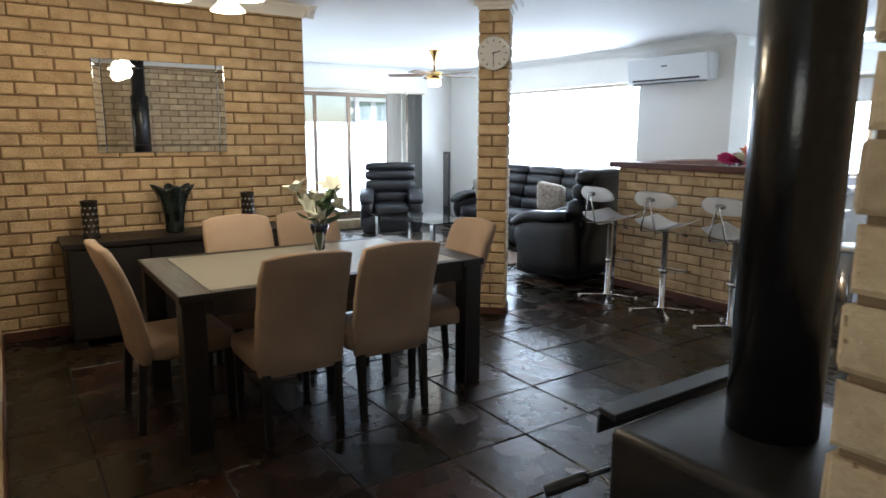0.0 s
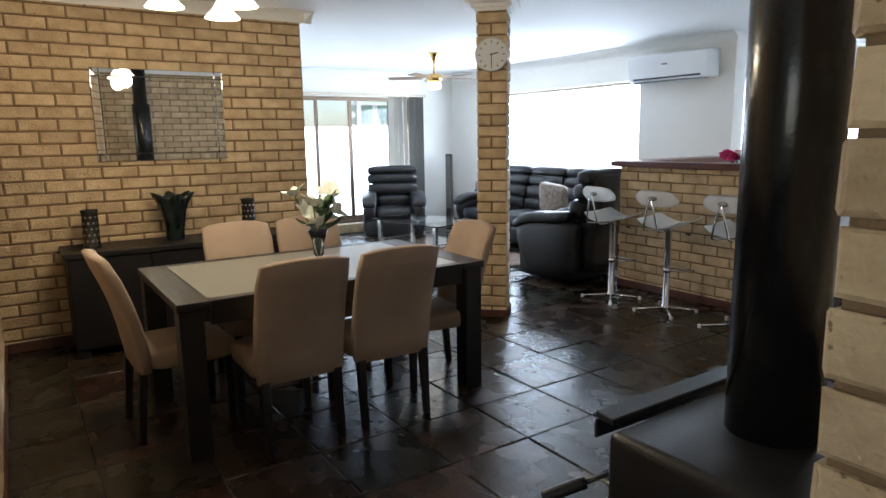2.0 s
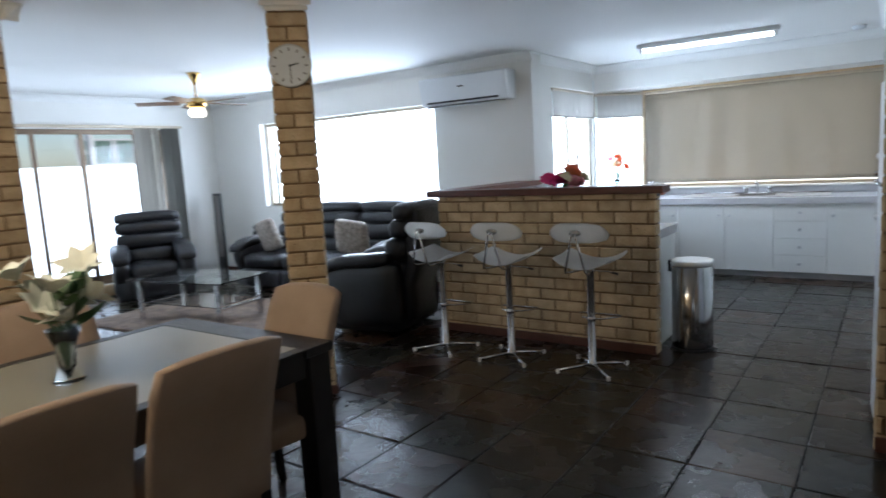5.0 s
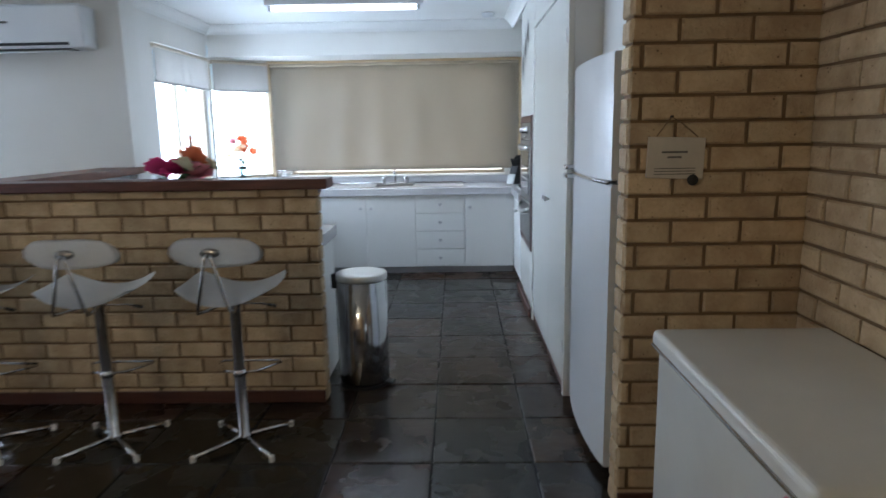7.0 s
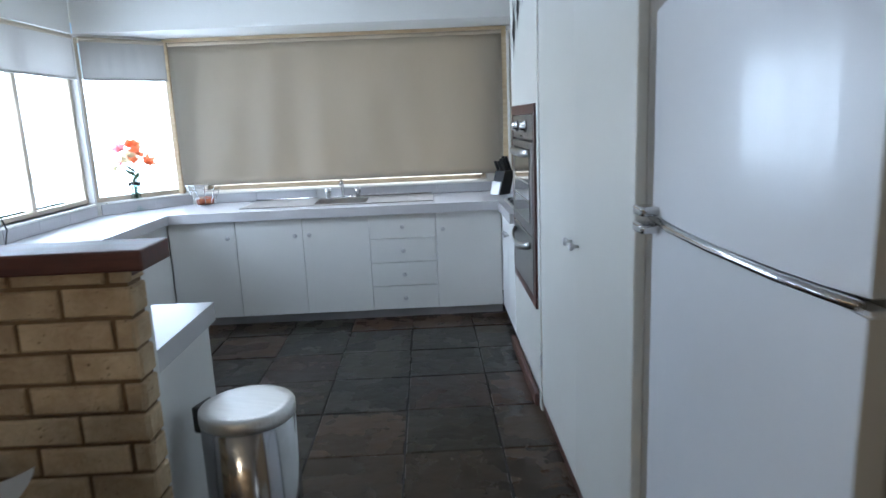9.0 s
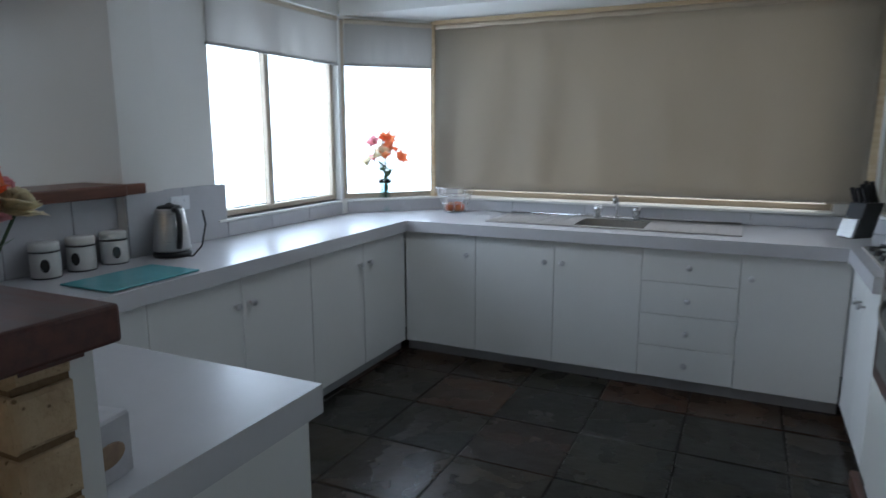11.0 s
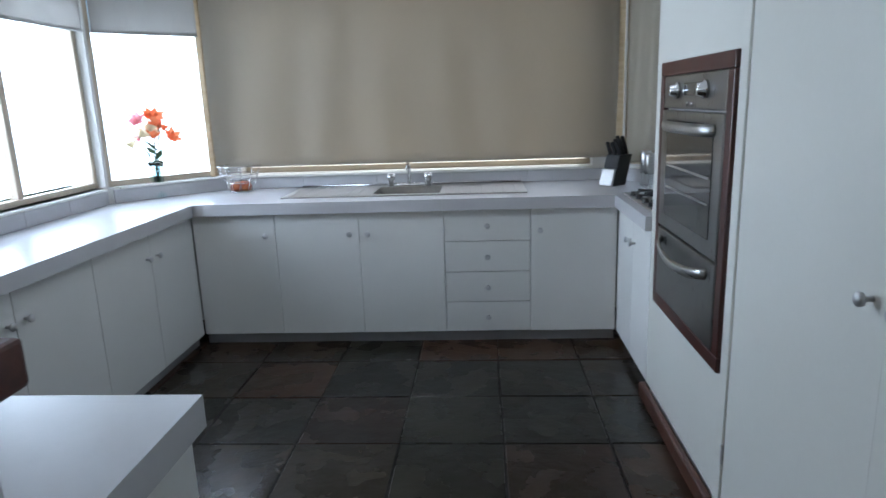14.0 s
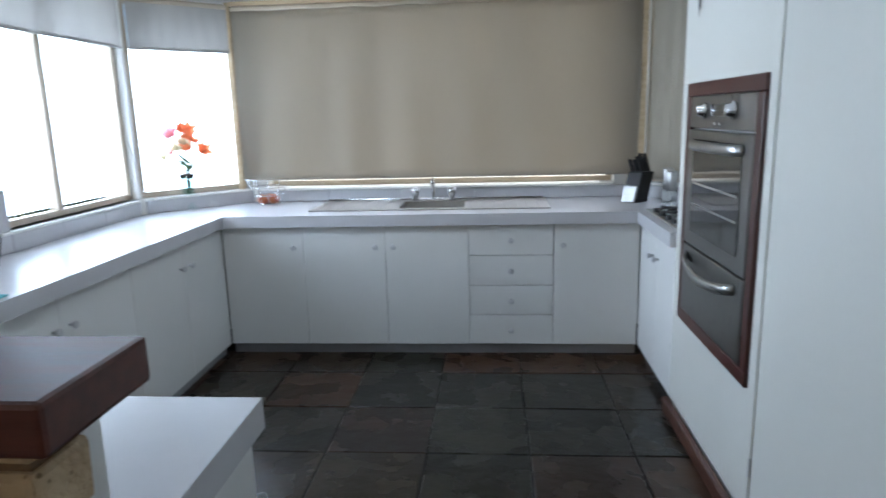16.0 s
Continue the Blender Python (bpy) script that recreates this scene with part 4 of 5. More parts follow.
part("spout", b, STEEL, kt)
part("cord", rod([(0.08, 0.02, 0.01), (0.13, 0.05, 0.01), (0.17, 0.08, 0.06), (0.18, 0.1, 0.16), (0.15, 0.10, 0.22)], 0.004, 6), BLACKPL, kt, smooth=True)
so = thing("power_socket", (-0.553, -1.36, 1.12), 0, "white double power socket on the wall tiles", "socket")
part("plate", box(0, 0.008, -0.06, 0.06, -0.036, 0.036, 0.002), WHITEMET, so)
for y in (-0.03, 0.03):
    part("switch", box(0.008, 0.012, y - 0.008, y + 0.008, 0.005, 0.022, 0.001), WHITEMET, so)

can = thing("canister", (-0.47, -2.13, 0.9), -35, "white enamel canister with black band and oval window", "canister", "canisters on the worktop")
part("body", lathe([(0.052, 0.002), (0.055, 0.004), (0.055, 0.1), (0.052, 0.104), (0.01, 0.104)], 24), CANW, can, smooth=True)
part("foot_ring", lathe([(0.0545, 0), (0.0556, 0.002), (0.0556, 0.006), (0.05, 0.0062)], 24), BLACKPL, can)
part("band", lathe([(0.05, 0.1045), (0.0565, 0.105), (0.0565, 0.109), (0.05, 0.1095)], 24), BLACKPL, can)
part("lid", lathe([(0.054, 0.11), (0.056, 0.115), (0.055, 0.138), (0.05, 0.143), (0.003, 0.144)], 24), CANW, can, smooth=True)
b = lathe([(0.02, 0), (0.02, 0.003), (0.017, 0.004), (0.003, 0.0041)], 20)
part("oval_window", moved(moved(b, Matrix.Diagonal((1.35, 0.85, 1, 1))), pose(0.0535, 0, 0.055, 0, 90)), OVENGLASS, can)
copy_thing(can, pose(-0.475, -1.97, 0.9, 0, 0, -60))
copy_thing(can, pose(-0.48, -1.81, 0.9, 0, 0, -28))
brd = thing("glass_board", (-0.135, -2.0, 0.9), 0, "aqua glass chopping board lying on the worktop", "chopping board")
part("plate", box(-0.14, 0.14, -0.21, 0.21, 0.003, 0.009, 0.002), BOARD, brd)
for x, y in ((-0.12, -0.18), (0.12, -0.18), (-0.12, 0.18), (0.12, 0.18)):
    part("foot", moved(lathe([(0.008, 0), (0.008, 0.003)], 8), pose(x, y, 0)), BLACKPL, brd)


# flowers
def petal(length, width, cup, seg=5):
    b = bmesh.new()
    rows = []
    for i in range(seg + 1):
        t = i / seg
        w = width * math.sin(math.pi * (0.12 + 0.86 * t)) * 0.5
        z, y = cup * t * t * length, length * t
        rows.append([b.verts.new((-w, y, z + 0.15 * w)), b.verts.new((0, y, z)), b.verts.new((w, y, z + 0.15 * w))])
    for a, c in zip(rows, rows[1:]):
        for k in range(2):
            b.faces.new((a[k], a[k + 1], c[k + 1], c[k]))
    return b


def join_into(dst, src, m):
    moved(src, m)
    me = bpy.data.meshes.new("tmp")
    src.to_mesh(me)
    src.free()
    dst.from_mesh(me)
    bpy.data.meshes.remove(me)


def rose(parent, at, r, material, seed):
    rng = random.Random(seed)
    b = bmesh.new()
    for ring, (n, tilt, ln) in enumerate(((4, 84, 0.6), (6, 74, 0.72), (8, 60, 0.86), (9, 42, 1.0), (10, 20, 1.1))):
        for k in range(n):
            join_into(b, petal(r * ln, r * (1.0 + 0.1 * ring), -0.2 if ring > 2 else 0.25, 5), pose(0, 0, -0.1 * r * ring, 0, 0, 360 * k / n + ring * 25 + rng.uniform(-12, 12)) @ pose(0, 0, 0, tilt + rng.uniform(-8, 8)))
    moved(b, pose(*at, rng.uniform(-35, 35), rng.uniform(-35, 35), rng.uniform(0, 360)))
    return part("rose_bloom", b, material, parent, smooth=True)


def lily(parent, at, r, material, seed, up=55):
    rng = random.Random(seed)
    b = bmesh.new()
    for k in range(6):
        join_into(b, petal(r, r * 0.62, -0.35, 6), pose(0, 0, 0, 0, 0, 60 * k) @ pose(0, 0, 0, up))
    bmesh.ops.remove_doubles(b, verts=b.verts, dist=1e-4)
    moved(b, pose(*at, rng.uniform(-60, 60), rng.uniform(-60, 60), rng.uniform(0, 360)))
    return part("lily_bloom", b, material, parent, smooth=True)


def leaf_blade(parent, at, ln, seed, material=LEAF):
    rng = random.Random(seed)
    return part("leaf", moved(petal(ln, ln * 0.38, 0.2, 6), pose(*at, rng.uniform(0, 60), rng.uniform(-30, 30), rng.uniform(0, 360))), material, parent, smooth=True)


bq = thing("rose_bouquet", (0.36, -2.86, 0.9), 0, "vase of pink, coral and cream roses on the worktop", "flowers")
part("vase", lathe([(0.05, 0), (0.055, 0.01), (0.045, 0.1), (0.05, 0.2), (0.062, 0.26), (0.058, 0.262), (0.04, 0.1), (0.003, 0.02)], 20), DARKPOT, bq, smooth=True)
for i, (x, y, z, r, m) in enumerate(((-0.05, 0.02, 0.40, 0.075, PETALM), (0.06, 0.02, 0.46, 0.085, PETALO), (0.12, 0.07, 0.40, 0.065, PETALC), (-0.14, -0.02, 0.40, 0.075, PETALM),
                                    (0.0, 0.1, 0.42, 0.07, PETALP), (-0.02, -0.09, 0.39, 0.075, PETALM), (0.10, -0.04, 0.37, 0.085, PETALP), (-0.18, 0.07, 0.38, 0.06, PETALM), (0.05, -0.11, 0.42, 0.06, PETALC))):
    rose(bq, (x, y, z), r, m, i)
    part("stem", rod([(0, 0, 0.1), (x * 0.5, y * 0.5, 0.26), (x, y, z - 0.01)], 0.004, 6), STEM, bq)
for i in range(10):
    leaf_blade(bq, (0.05 * math.cos(i), 0.05 * math.sin(i * 1.7), 0.28 + 0.01 * i), 0.11, i)

fv = thing("lily_vase", (-0.37, 0.38, 0.9), 0, "clear aqua glass vase of coral and cream lilies by the window", "flowers")
part("vase", lathe([(0.05, 0), (0.058, 0.004), (0.045, 0.05), (0.036, 0.12), (0.042, 0.19), (0.056, 0.235), (0.052, 0.235), (0.038, 0.19), (0.032, 0.12), (0.04, 0.05), (0.048, 0.012), (0.002, 0.01)], 20), TEALGLASS, fv, smooth=True)
rng = random.Random(12)
for i in range(13):
    a, t = 2.4 * i, (i + 0.5) / 13
    x, y, z = 0.135 * math.sqrt(t) * math.cos(a), 0.10 * math.sqrt(t) * math.sin(a), 0.52 - 0.14 * t + rng.uniform(-0.06, 0.05)
    lily(fv, (x, y, z), rng.uniform(0.065, 0.09), (PETALO, PETALO, PETALC, PETALO, PETALP)[i % 5], i, 60)
    part("stem", rod([(x * 0.15, y * 0.15, 0.02), (x * 0.25, y * 0.25, 0.24), (x, y, z)], 0.003, 6), STEM, fv)
for i in range(4):
    leaf_blade(fv, (0.01 * i, 0.01, 0.25 + 0.03 * i), 0.1, i + 40)

bk = thing("wire_basket", (0.135, 0.52, 0.9), 0, "chrome wire fruit basket holding apples", "basket")
for r, z in ((0.075, 0.012), (0.1, 0.07), (0.122, 0.125), (0.142, 0.18)):
    part("wire_ring", rod([(r * math.cos(a * 0.2618), r * math.sin(a * 0.2618), z) for a in range(25)], 0.003, 6), CHROME, bk, smooth=True)
for k in range(10):
    c, s = math.cos(k * 0.6283), math.sin(k * 0.6283)
    part("wire_rib", rod([(0.0, 0.0, 0.008), (0.075 * c, 0.075 * s, 0.008), (0.144 * c, 0.144 * s, 0.18)], 0.0025, 6), CHROME, bk, smooth=True)
for k in range(3):
    c, s = math.cos(k * 2.094), math.sin(k * 2.094)
    part("foot", moved(lathe([(0.006, 0), (0.006, 0.009)], 8), pose(0.05 * c, 0.05 * s, 0)), CHROME, bk)
for i, (x, y) in enumerate(((-0.03, -0.02), (0.035, 0.005), (0.0, 0.035))):
    ap = thing("apple", (0.135 + x, 0.52 + y, 0.912), 40 * i, "red apple lying in the wire basket", "apple", "apples in the basket")
    part("flesh", lathe([(0.012, 0.004), (0.024, 0.0), (0.034, 0.016), (0.036, 0.034), (0.028, 0.054), (0.012, 0.06), (0.003, 0.052)], 16), APPLE, ap, smooth=True)
    part("stalk", rod([(0, 0, 0.05), (0.003, 0, 0.068)], 0.0015, 5), STRING, ap)
tb = thing("tissue_box", (1.085, -3.10, 0.9), 10, "pale printed box with a shell picture on the worktop", "box")
part("carton", box(-0.05, 0.055, -0.055, 0.055, 0.0, 0.11, 0.004), TOASTW, tb)
part("shell_picture", moved(moved(lathe([(0.03, 0), (0.028, 0.002), (0.003, 0.003)], 18), Matrix.Diagonal((0.7, 1.2, 1, 1))), pose(0.0555, 0, 0.05, 0, 90)), SHELL, tb)
b = petal(0.07, 0.07, 0.5, 5)
bmesh.ops.solidify(b, geom=list(b.faces), thickness=0.002)
part("tissue", moved(b, pose(-0.02, -0.03, 0.108, 40, 20, 20)), CANW, tb, "white tissue pulled up from the box", smooth=True)

# ---- bar ----
bar = thing("bar_counter", (0, 0, 0), 0, "cream face brick breakfast bar with a polished red timber top", "bar", kind="structure")
part("mortar_core", box(-0.665 + 0.006, 1.228 - 0.006, -3.28 + 0.006, -3.196, 0, 1.19), MORTAR, bar)
part("back_lining", box(-0.57, 1.208, -3.1955, -3.161, 0, 1.19), LAMINATE, bar)
part("end_lining", box(1.2085, 1.222, -3.1955, -3.158, 0, 1.19), LAMINATE, bar)
part("return_wall", box(-0.659, -0.5705, -3.174, -1.74, 0, 1.19), MORTAR, bar)
part("timber_top", box(-0.75, 1.298, -3.345, -3.165, 1.1905, 1.245, 0.006, 2), JARRAH, bar, "polished dark red timber top")
part("timber_return", box(-0.75, -0.46, -3.1645, -1.62 - 0.11, 1.1905, 1.245, 0.006, 2), JARRAH_Y, bar, "red timber ledge")
part("timber_nosing", box(-0.4995, -0.46, -1.7295, -1.63, 1.1955, 1.243, 0.004), JARRAH_Y, bar)
part("cleat", box(1.13, 1.236, -3.27, -3.18, 1.165, 1.19), JARRAH, bar)
skirting("baseboard_bar", -0.66, 1.225, -3.298, -3.281, 0.07)


def stool(at, turn):
    s = thing("bar_stool", at, turn, "white bar stool on a chrome swivel post with cross foot", "stool", "stools along the bar")
    for k in range(4):
        a = radians(45 + 90 * k)
        c, q = math.cos(a), math.sin(a)
        leg = part("foot_arm", rod([(0.02 * c, 0.02 * q, 0.04), (0.15 * c, 0.15 * q, 0.028), (0.25 * c, 0.25 * q, 0.018)], 0.0115, 8), CHROME, s, smooth=True)
        part("foot_cap", moved(lathe([(0.011, 0), (0.0135, 0.004), (0.0135, 0.028), (0.004, 0.031)], 10), pose(0.257 * c, 0.257 * q, 0)), STOOLW, leg)
    part("post", lathe([(0.036, 0.025), (0.034, 0.05), (0.027, 0.06), (0.027, 0.69), (0.032, 0.70), (0.032, 0.722), (0.004, 0.723)], 18), CHROME, s, smooth=True)
    part("foot_rest", rod([(0.02, 0.0, 0.362), (0.08, 0.03, 0.36), (0.155, 0.16, 0.355), (0.14, 0.185, 0.355), (-0.14, 0.185, 0.355), (-0.155, 0.16, 0.355), (-0.08, 0.03, 0.36), (-0.02, 0.0, 0.362)], 0.006, 8), CHROME, s, smooth=True)
    part("foot_rest_collar", lathe([(0.0275, 0.345), (0.031, 0.347), (0.031, 0.378), (0.0275, 0.38)], 18), CHROME, s, smooth=True)
    b = bmesh.new()
    n = 16
    g = []
    for w in range(n + 1):
        v = w / n * 2 - 1
        row = []
        for u in range(n + 1):
            q = u / n * 2 - 1
            row.append(b.verts.new((0.225 * q * (1 - 0.10 * v ** 4), 0.195 * v * (1 - 0.16 * q ** 4), 0.736 + 0.066 * q * q + 0.012 * v + 0.012 * v * v)))
        g.append(row)
    for w in range(n):
        for u in range(n):
            b.faces.new((g[w][u], g[w][u + 1], g[w + 1][u + 1], g[w + 1][u]))
    bmesh.ops.solidify(b, geom=list(b.faces), thickness=0.009)
    part("seat", b, STOOLW, s, "white moulded seat with upswept sides", smooth=True)
    b = bmesh.new()
    g = []
    for w in range(9):
        v = w / 8 * 2 - 1
        g.append([b.verts.new((0.205 * (u / 14 * 2 - 1) * (1 - 0.16 * v * v - 0.07 * v), -0.235 + 0.05 * (u / 14 * 2 - 1) ** 2 - 0.02 * v, 0.985 + 0.068 * v * (1 - 0.3 * (u / 14 * 2 - 1) ** 4))) for u in range(15)])
    for w in range(8):
        for u in range(14):
            b.faces.new((g[w][u], g[w][u + 1], g[w + 1][u + 1], g[w + 1][u]))
    bmesh.ops.solidify(b, geom=list(b.faces), thickness=0.009)
    part("backrest", b, STOOLW, s, smooth=True)
    part("boss", moved(moved(lathe([(0.03, 0), (0.03, 0.012), (0.026, 0.016), (0.003, 0.017)], 18), Matrix.Diagonal((1.35, 0.7, 1, 1))), pose(0, -0.238, 0.985, 90)), OVENSTEEL, s, smooth=True)
    for x in (-0.075, 0.075):
        part("back_strut", rod([(x * 0.1, -0.262, 0.985), (x * 0.2, -0.272, 0.965), (x * 0.9, -0.255, 0.74), (x, -0.24, 0.722), (x * 0.9, -0.2, 0.716), (x * 0.3, -0.02, 0.714)], 0.0075, 8), CHROME, s, smooth=True)
    lever = part("lift_lever", rod([(0.02, 0, 0.70), (0.12, 0.02, 0.695), (0.17, 0.02, 0.685)], 0.004, 6), CHROME, s)
    part("lever_grip", rod([(0.15, 0.02, 0.689), (0.19, 0.02, 0.681)], 0.008, 8), BLACKPL, lever)
    return s


st = stool((0.925, -3.77, 0), 0)
copy_thing(st, pose(0.287, -3.77, 0, 0, 0, 3))
copy_thing(st, pose(-0.31, -3.78, 0, 0, 0, -4))

bn = thing("pedal_bin", (1.405, -2.99, 0), -20, "tall brushed steel pedal bin with domed lid", "bin")
part("body", lathe([(0.142, 0.02), (0.146, 0.03), (0.146, 0.63), (0.138, 0.634), (0.01, 0.634)], 36), BINSTEEL, bn, smooth=True)
part("foot_ring", lathe([(0.152, 0), (0.154, 0.004), (0.152, 0.019), (0.12, 0.0195)], 32), BLACKPL, bn)
part("lid", lathe([(0.147, 0.636), (0.149, 0.64), (0.149, 0.668), (0.144, 0.674), (0.11, 0.676), (0.003, 0.677)], 36), LIDSTEEL, bn, smooth=True)
part("hinge", box(-0.183, -0.138, -0.045, 0.045, 0.57, 0.66, 0.008, 2), BLACKPL, bn)
part("pedal", box(0.12, 0.19, -0.035, 0.035, 0.012, 0.03, 0.006, 2), BLACKPL, bn)

# ---- dining area ----
tbl = thing("dining_table", (0.16, -6.88, 0), 0, "dark timber dining table with a frosted glass inset", "table")
for x in (-0.46, 0.46):
    for y in (-0.80, 0.80):
        part("leg", box(x - 0.055, x + 0.055, y - 0.055, y + 0.055, 0, 0.735, 0.003), WENGE, tbl)
for y in (-0.79, 0.79):
    part("end_board", box(-0.53, 0.53, y - 0.075, y + 0.075, 0.736, 0.775, 0.003), WENGE, tbl)
for x in (-0.5, 0.5):
    part("side_rail", box(x - 0.015, x + 0.015, -0.714, 0.714, 0.655, 0.766, 0.002), WENGE, tbl)
    part("edge_board", box(x - 0.03, x + 0.03, -0.714, 0.714, 0.767, 0.775, 0.002), WENGE, tbl)
for y in (-0.76, 0.76):
    part("end_rail", box(-0.405, 0.405, y - 0.015, y + 0.015, 0.655, 0.735), WENGE, tbl)
part("glass_inset", box(-0.469, 0.469, -0.714, 0.714, 0.764, 0.774, 0.001), FROST, tbl, "frosted glass inset")
part("under_frame", box(-0.469, 0.469, -0.02, 0.02, 0.70, 0.7635), WENGE, tbl)


def dining_chair(at, turn):
    """Upholstered; faces +y."""
    c = thing("dining_chair", at, turn, "high-back dining chair in beige microsuede with dark legs", "chair", "chairs round the dining table")
    part("seat", puff(-0.225, 0.225, -0.17, 0.27, 0.355, 0.475, 0.045, 3, 0.006), SUEDE, c, smooth=True)
    b = puff(-0.225, 0.225, -0.245, -0.165, 0.345, 0.955, 0.036, 7, 0.004)
    for v in b.verts:
        t = max(0, (v.co.z - 0.42) / 0.53)
        v.co.y -= 0.10 * t * t + 0.04 * t
        v.co.z += 0.018 * (1 - (v.co.x / 0.225) ** 2) * t
        v.co.y -= 0.03 * t * (1 - (v.co.x / 0.225) ** 2) - 0.015
    part("backrest", b, SUEDE, c, smooth=True)
    for x in (-0.185, 0.185):
        for y, q in ((0.225, 0.0), (-0.2, -0.03)):
            b = box(x - 0.022, x + 0.022, y - 0.022, y + 0.022, 0.0, 0.37, 0.003)
            for v in b.verts:
                if v.co.z < 0.1:
                    v.co.x = x + (v.co.x - x) * 0.75
                    v.co.y = y + q + (v.co.y - y) * 0.75
            part("leg", b, WENGE, c)
    return c


ch = dining_chair((0.60, -7.22, 0), 90)
for x, y, r in ((0.59, -6.70, 88), (0.10, -7.66, 2), (-0.26, -7.10, -90), (-0.26, -6.62, -92), (0.38, -6.20, 176)):
    copy_thing(ch, pose(x, y, 0, 0, 0, r))

lv = thing("lily_arrangement", (0.15, -6.83, 0.774), 0, "clear glass vase of white lilies on the dining table", "flowers")
part("vase", lathe([(0.05, 0), (0.055, 0.006), (0.03, 0.07), (0.035, 0.13), (0.06, 0.2), (0.055, 0.2), (0.028, 0.12), (0.026, 0.07), (0.003, 0.02)], 20), CLEAR, lv, smooth=True)
for i in range(9):
    a = i * 2.4
    x, y, z = 0.13 * math.cos(a) * (0.5 + 0.06 * i), 0.13 * math.sin(a) * (0.5 + 0.06 * i), 0.24 + 0.022 * i
    lily(lv, (x, y, z), 0.1, PETALW, i + 5, 52)
    part("stem", rod([(0, 0, 0.02), (x * 0.25, y * 0.25, 0.2), (x, y, z)], 0.004, 6), STEM, lv)
for i in range(18):
    leaf_blade(lv, (0.04 * math.cos(i * 1.3), 0.04 * math.sin(i * 1.3), 0.19 + 0.009 * i), 0.14, i + 70)

sb = thing("sideboard", (-1.53, -7.25, 0), 0, "low dark timber sideboard against the brick wall", "sideboard")
part("carcass", box(-0.22, 0.2, -0.79, 0.79, 0.06, 0.715, 0.003), WENGE, sb)
part("top_board", box(-0.235, 0.235, -0.815, 0.815, 0.716, 0.755, 0.004), WENGE, sb)
for k in range(3):
    d = part("door", box(0.201, 0.22, -0.785 + k * 0.525, -0.785 + k * 0.525 + 0.515, 0.075, 0.705, 0.003), WENGE, sb)
    part("handle", rod([(0.222, -0.785 + k * 0.525 + 0.46, 0.42), (0.24, -0.785 + k * 0.525 + 0.46, 0.43), (0.24, -0.785 + k * 0.525 + 0.46, 0.53), (0.222, -0.785 + k * 0.525 + 0.46, 0.54)], 0.005, 6), STEEL, d)
for y in (-0.79, 0.71):
    for x in (-0.21, 0.13):
        part("leg", box(x, x + 0.07, y, y + 0.08, 0, 0.06), WENGE, sb)


def pierced_holder(at, h, r):
    c = thing("candle_holder", at, 0, "dark pierced metal cylinder candle holder on the sideboard", "candle holder", "candle holders")
    part("cylinder", lathe([(r, 0), (r, 0.01), (r * 0.93, 0.02), (r * 0.93, h - 0.02), (r, h - 0.01), (r, h), (r * 0.9, h), (r * 0.88, 0.03), (0.003, 0.03)], 24), BRONZEPOT, c, smooth=True)
    for k in range(10):
        for j in range(5):
            a = k * 0.6283 + 0.3 * (j % 2)
            part("piercing", moved(lathe([(0.009, 0), (0.009, 0.0012), (0.002, 0.0016)], 6), pose(r * 0.93 * math.cos(a), r * 0.93 * math.sin(a), 0.05 + j * (h - 0.1) / 4, 0, 90, math.degrees(a))), STEEL, c)
    return c


pierced_holder((-1.55, -7.86, 0.755), 0.27, 0.058)
pierced_holder((-1.55, -6.72, 0.755), 0.28, 0.055)
vz = thing("ruffled_vase", (-1.55, -7.29, 0.755), 0, "dark green glazed vase with a ruffled rim", "vase")
b = bmesh.new()
rings = []
for r, z, w in ((0.06, 0, 0), (0.065, 0.01, 0), (0.07, 0.1, 0.01), (0.085, 0.2, 0.05), (0.105, 0.27, 0.1), (0.13, 0.325, 0.2), (0.135, 0.345, 0.24), (0.12, 0.345, 0.24), (0.095, 0.27, 0.1), (0.06, 0.03, 0)):
    rings.append([b.verts.new((r * (1 + w * math.cos(6 * i * 2 * math.pi / 48)) * math.cos(i * 2 * math.pi / 48), r * (1 + w * math.cos(6 * i * 2 * math.pi / 48)) * math.sin(i * 2 * math.pi / 48), z + 0.08 * w * math.cos(12 * i * math.pi / 48))) for i in range(48)])
for a, c in zip(rings, rings[1:]):
    for i in range(48):
        b.faces.new((a[i], a[(i + 1) % 48], c[(i + 1) % 48], c[i]))
b.faces.new(rings[0])
b.faces.new(rings[-1])
part("body", b, DARKPOT, vz, smooth=True)

mr = thing("mirror", (-1.785, -7.27, 1.70), 0, "wide mirror edged with mirror strips, hanging on brick", "mirror")
part("backing", box(-0.004, 0.008, -0.475, 0.475, -0.345, 0.345), BLACKPL, mr)
part("centre_glass", box(0.0085, 0.016, -0.415, 0.415, -0.285, 0.285, 0.003), MIRROR, mr)


def strip(name, y0, y1, z0, z1, lean=0.0):
    b = box(0.0085, 0.015, y0 + 0.001, y1 - 0.001, z0 + 0.001, z1 - 0.001, 0.0045)
    for v in b.verts:
        v.co.x += lean * (v.co.y - y0) if v.co.x > 0.01 else 0
    return part(name, b, MIRROR, mr)


for z0, z1 in ((-0.345, -0.287), (0.287, 0.345)):
    strip("border_strip", -0.413, 0.413, z0, z1)
    for y0, y1 in ((-0.475, -0.416), (0.416, 0.475)):
        strip("corner_piece", y0, y1, z0, z1)
strip("border_strip", -0.475, -0.417, -0.285, 0.285, 0.16)
strip("border_strip", 0.417, 0.475, -0.285, 0.285)

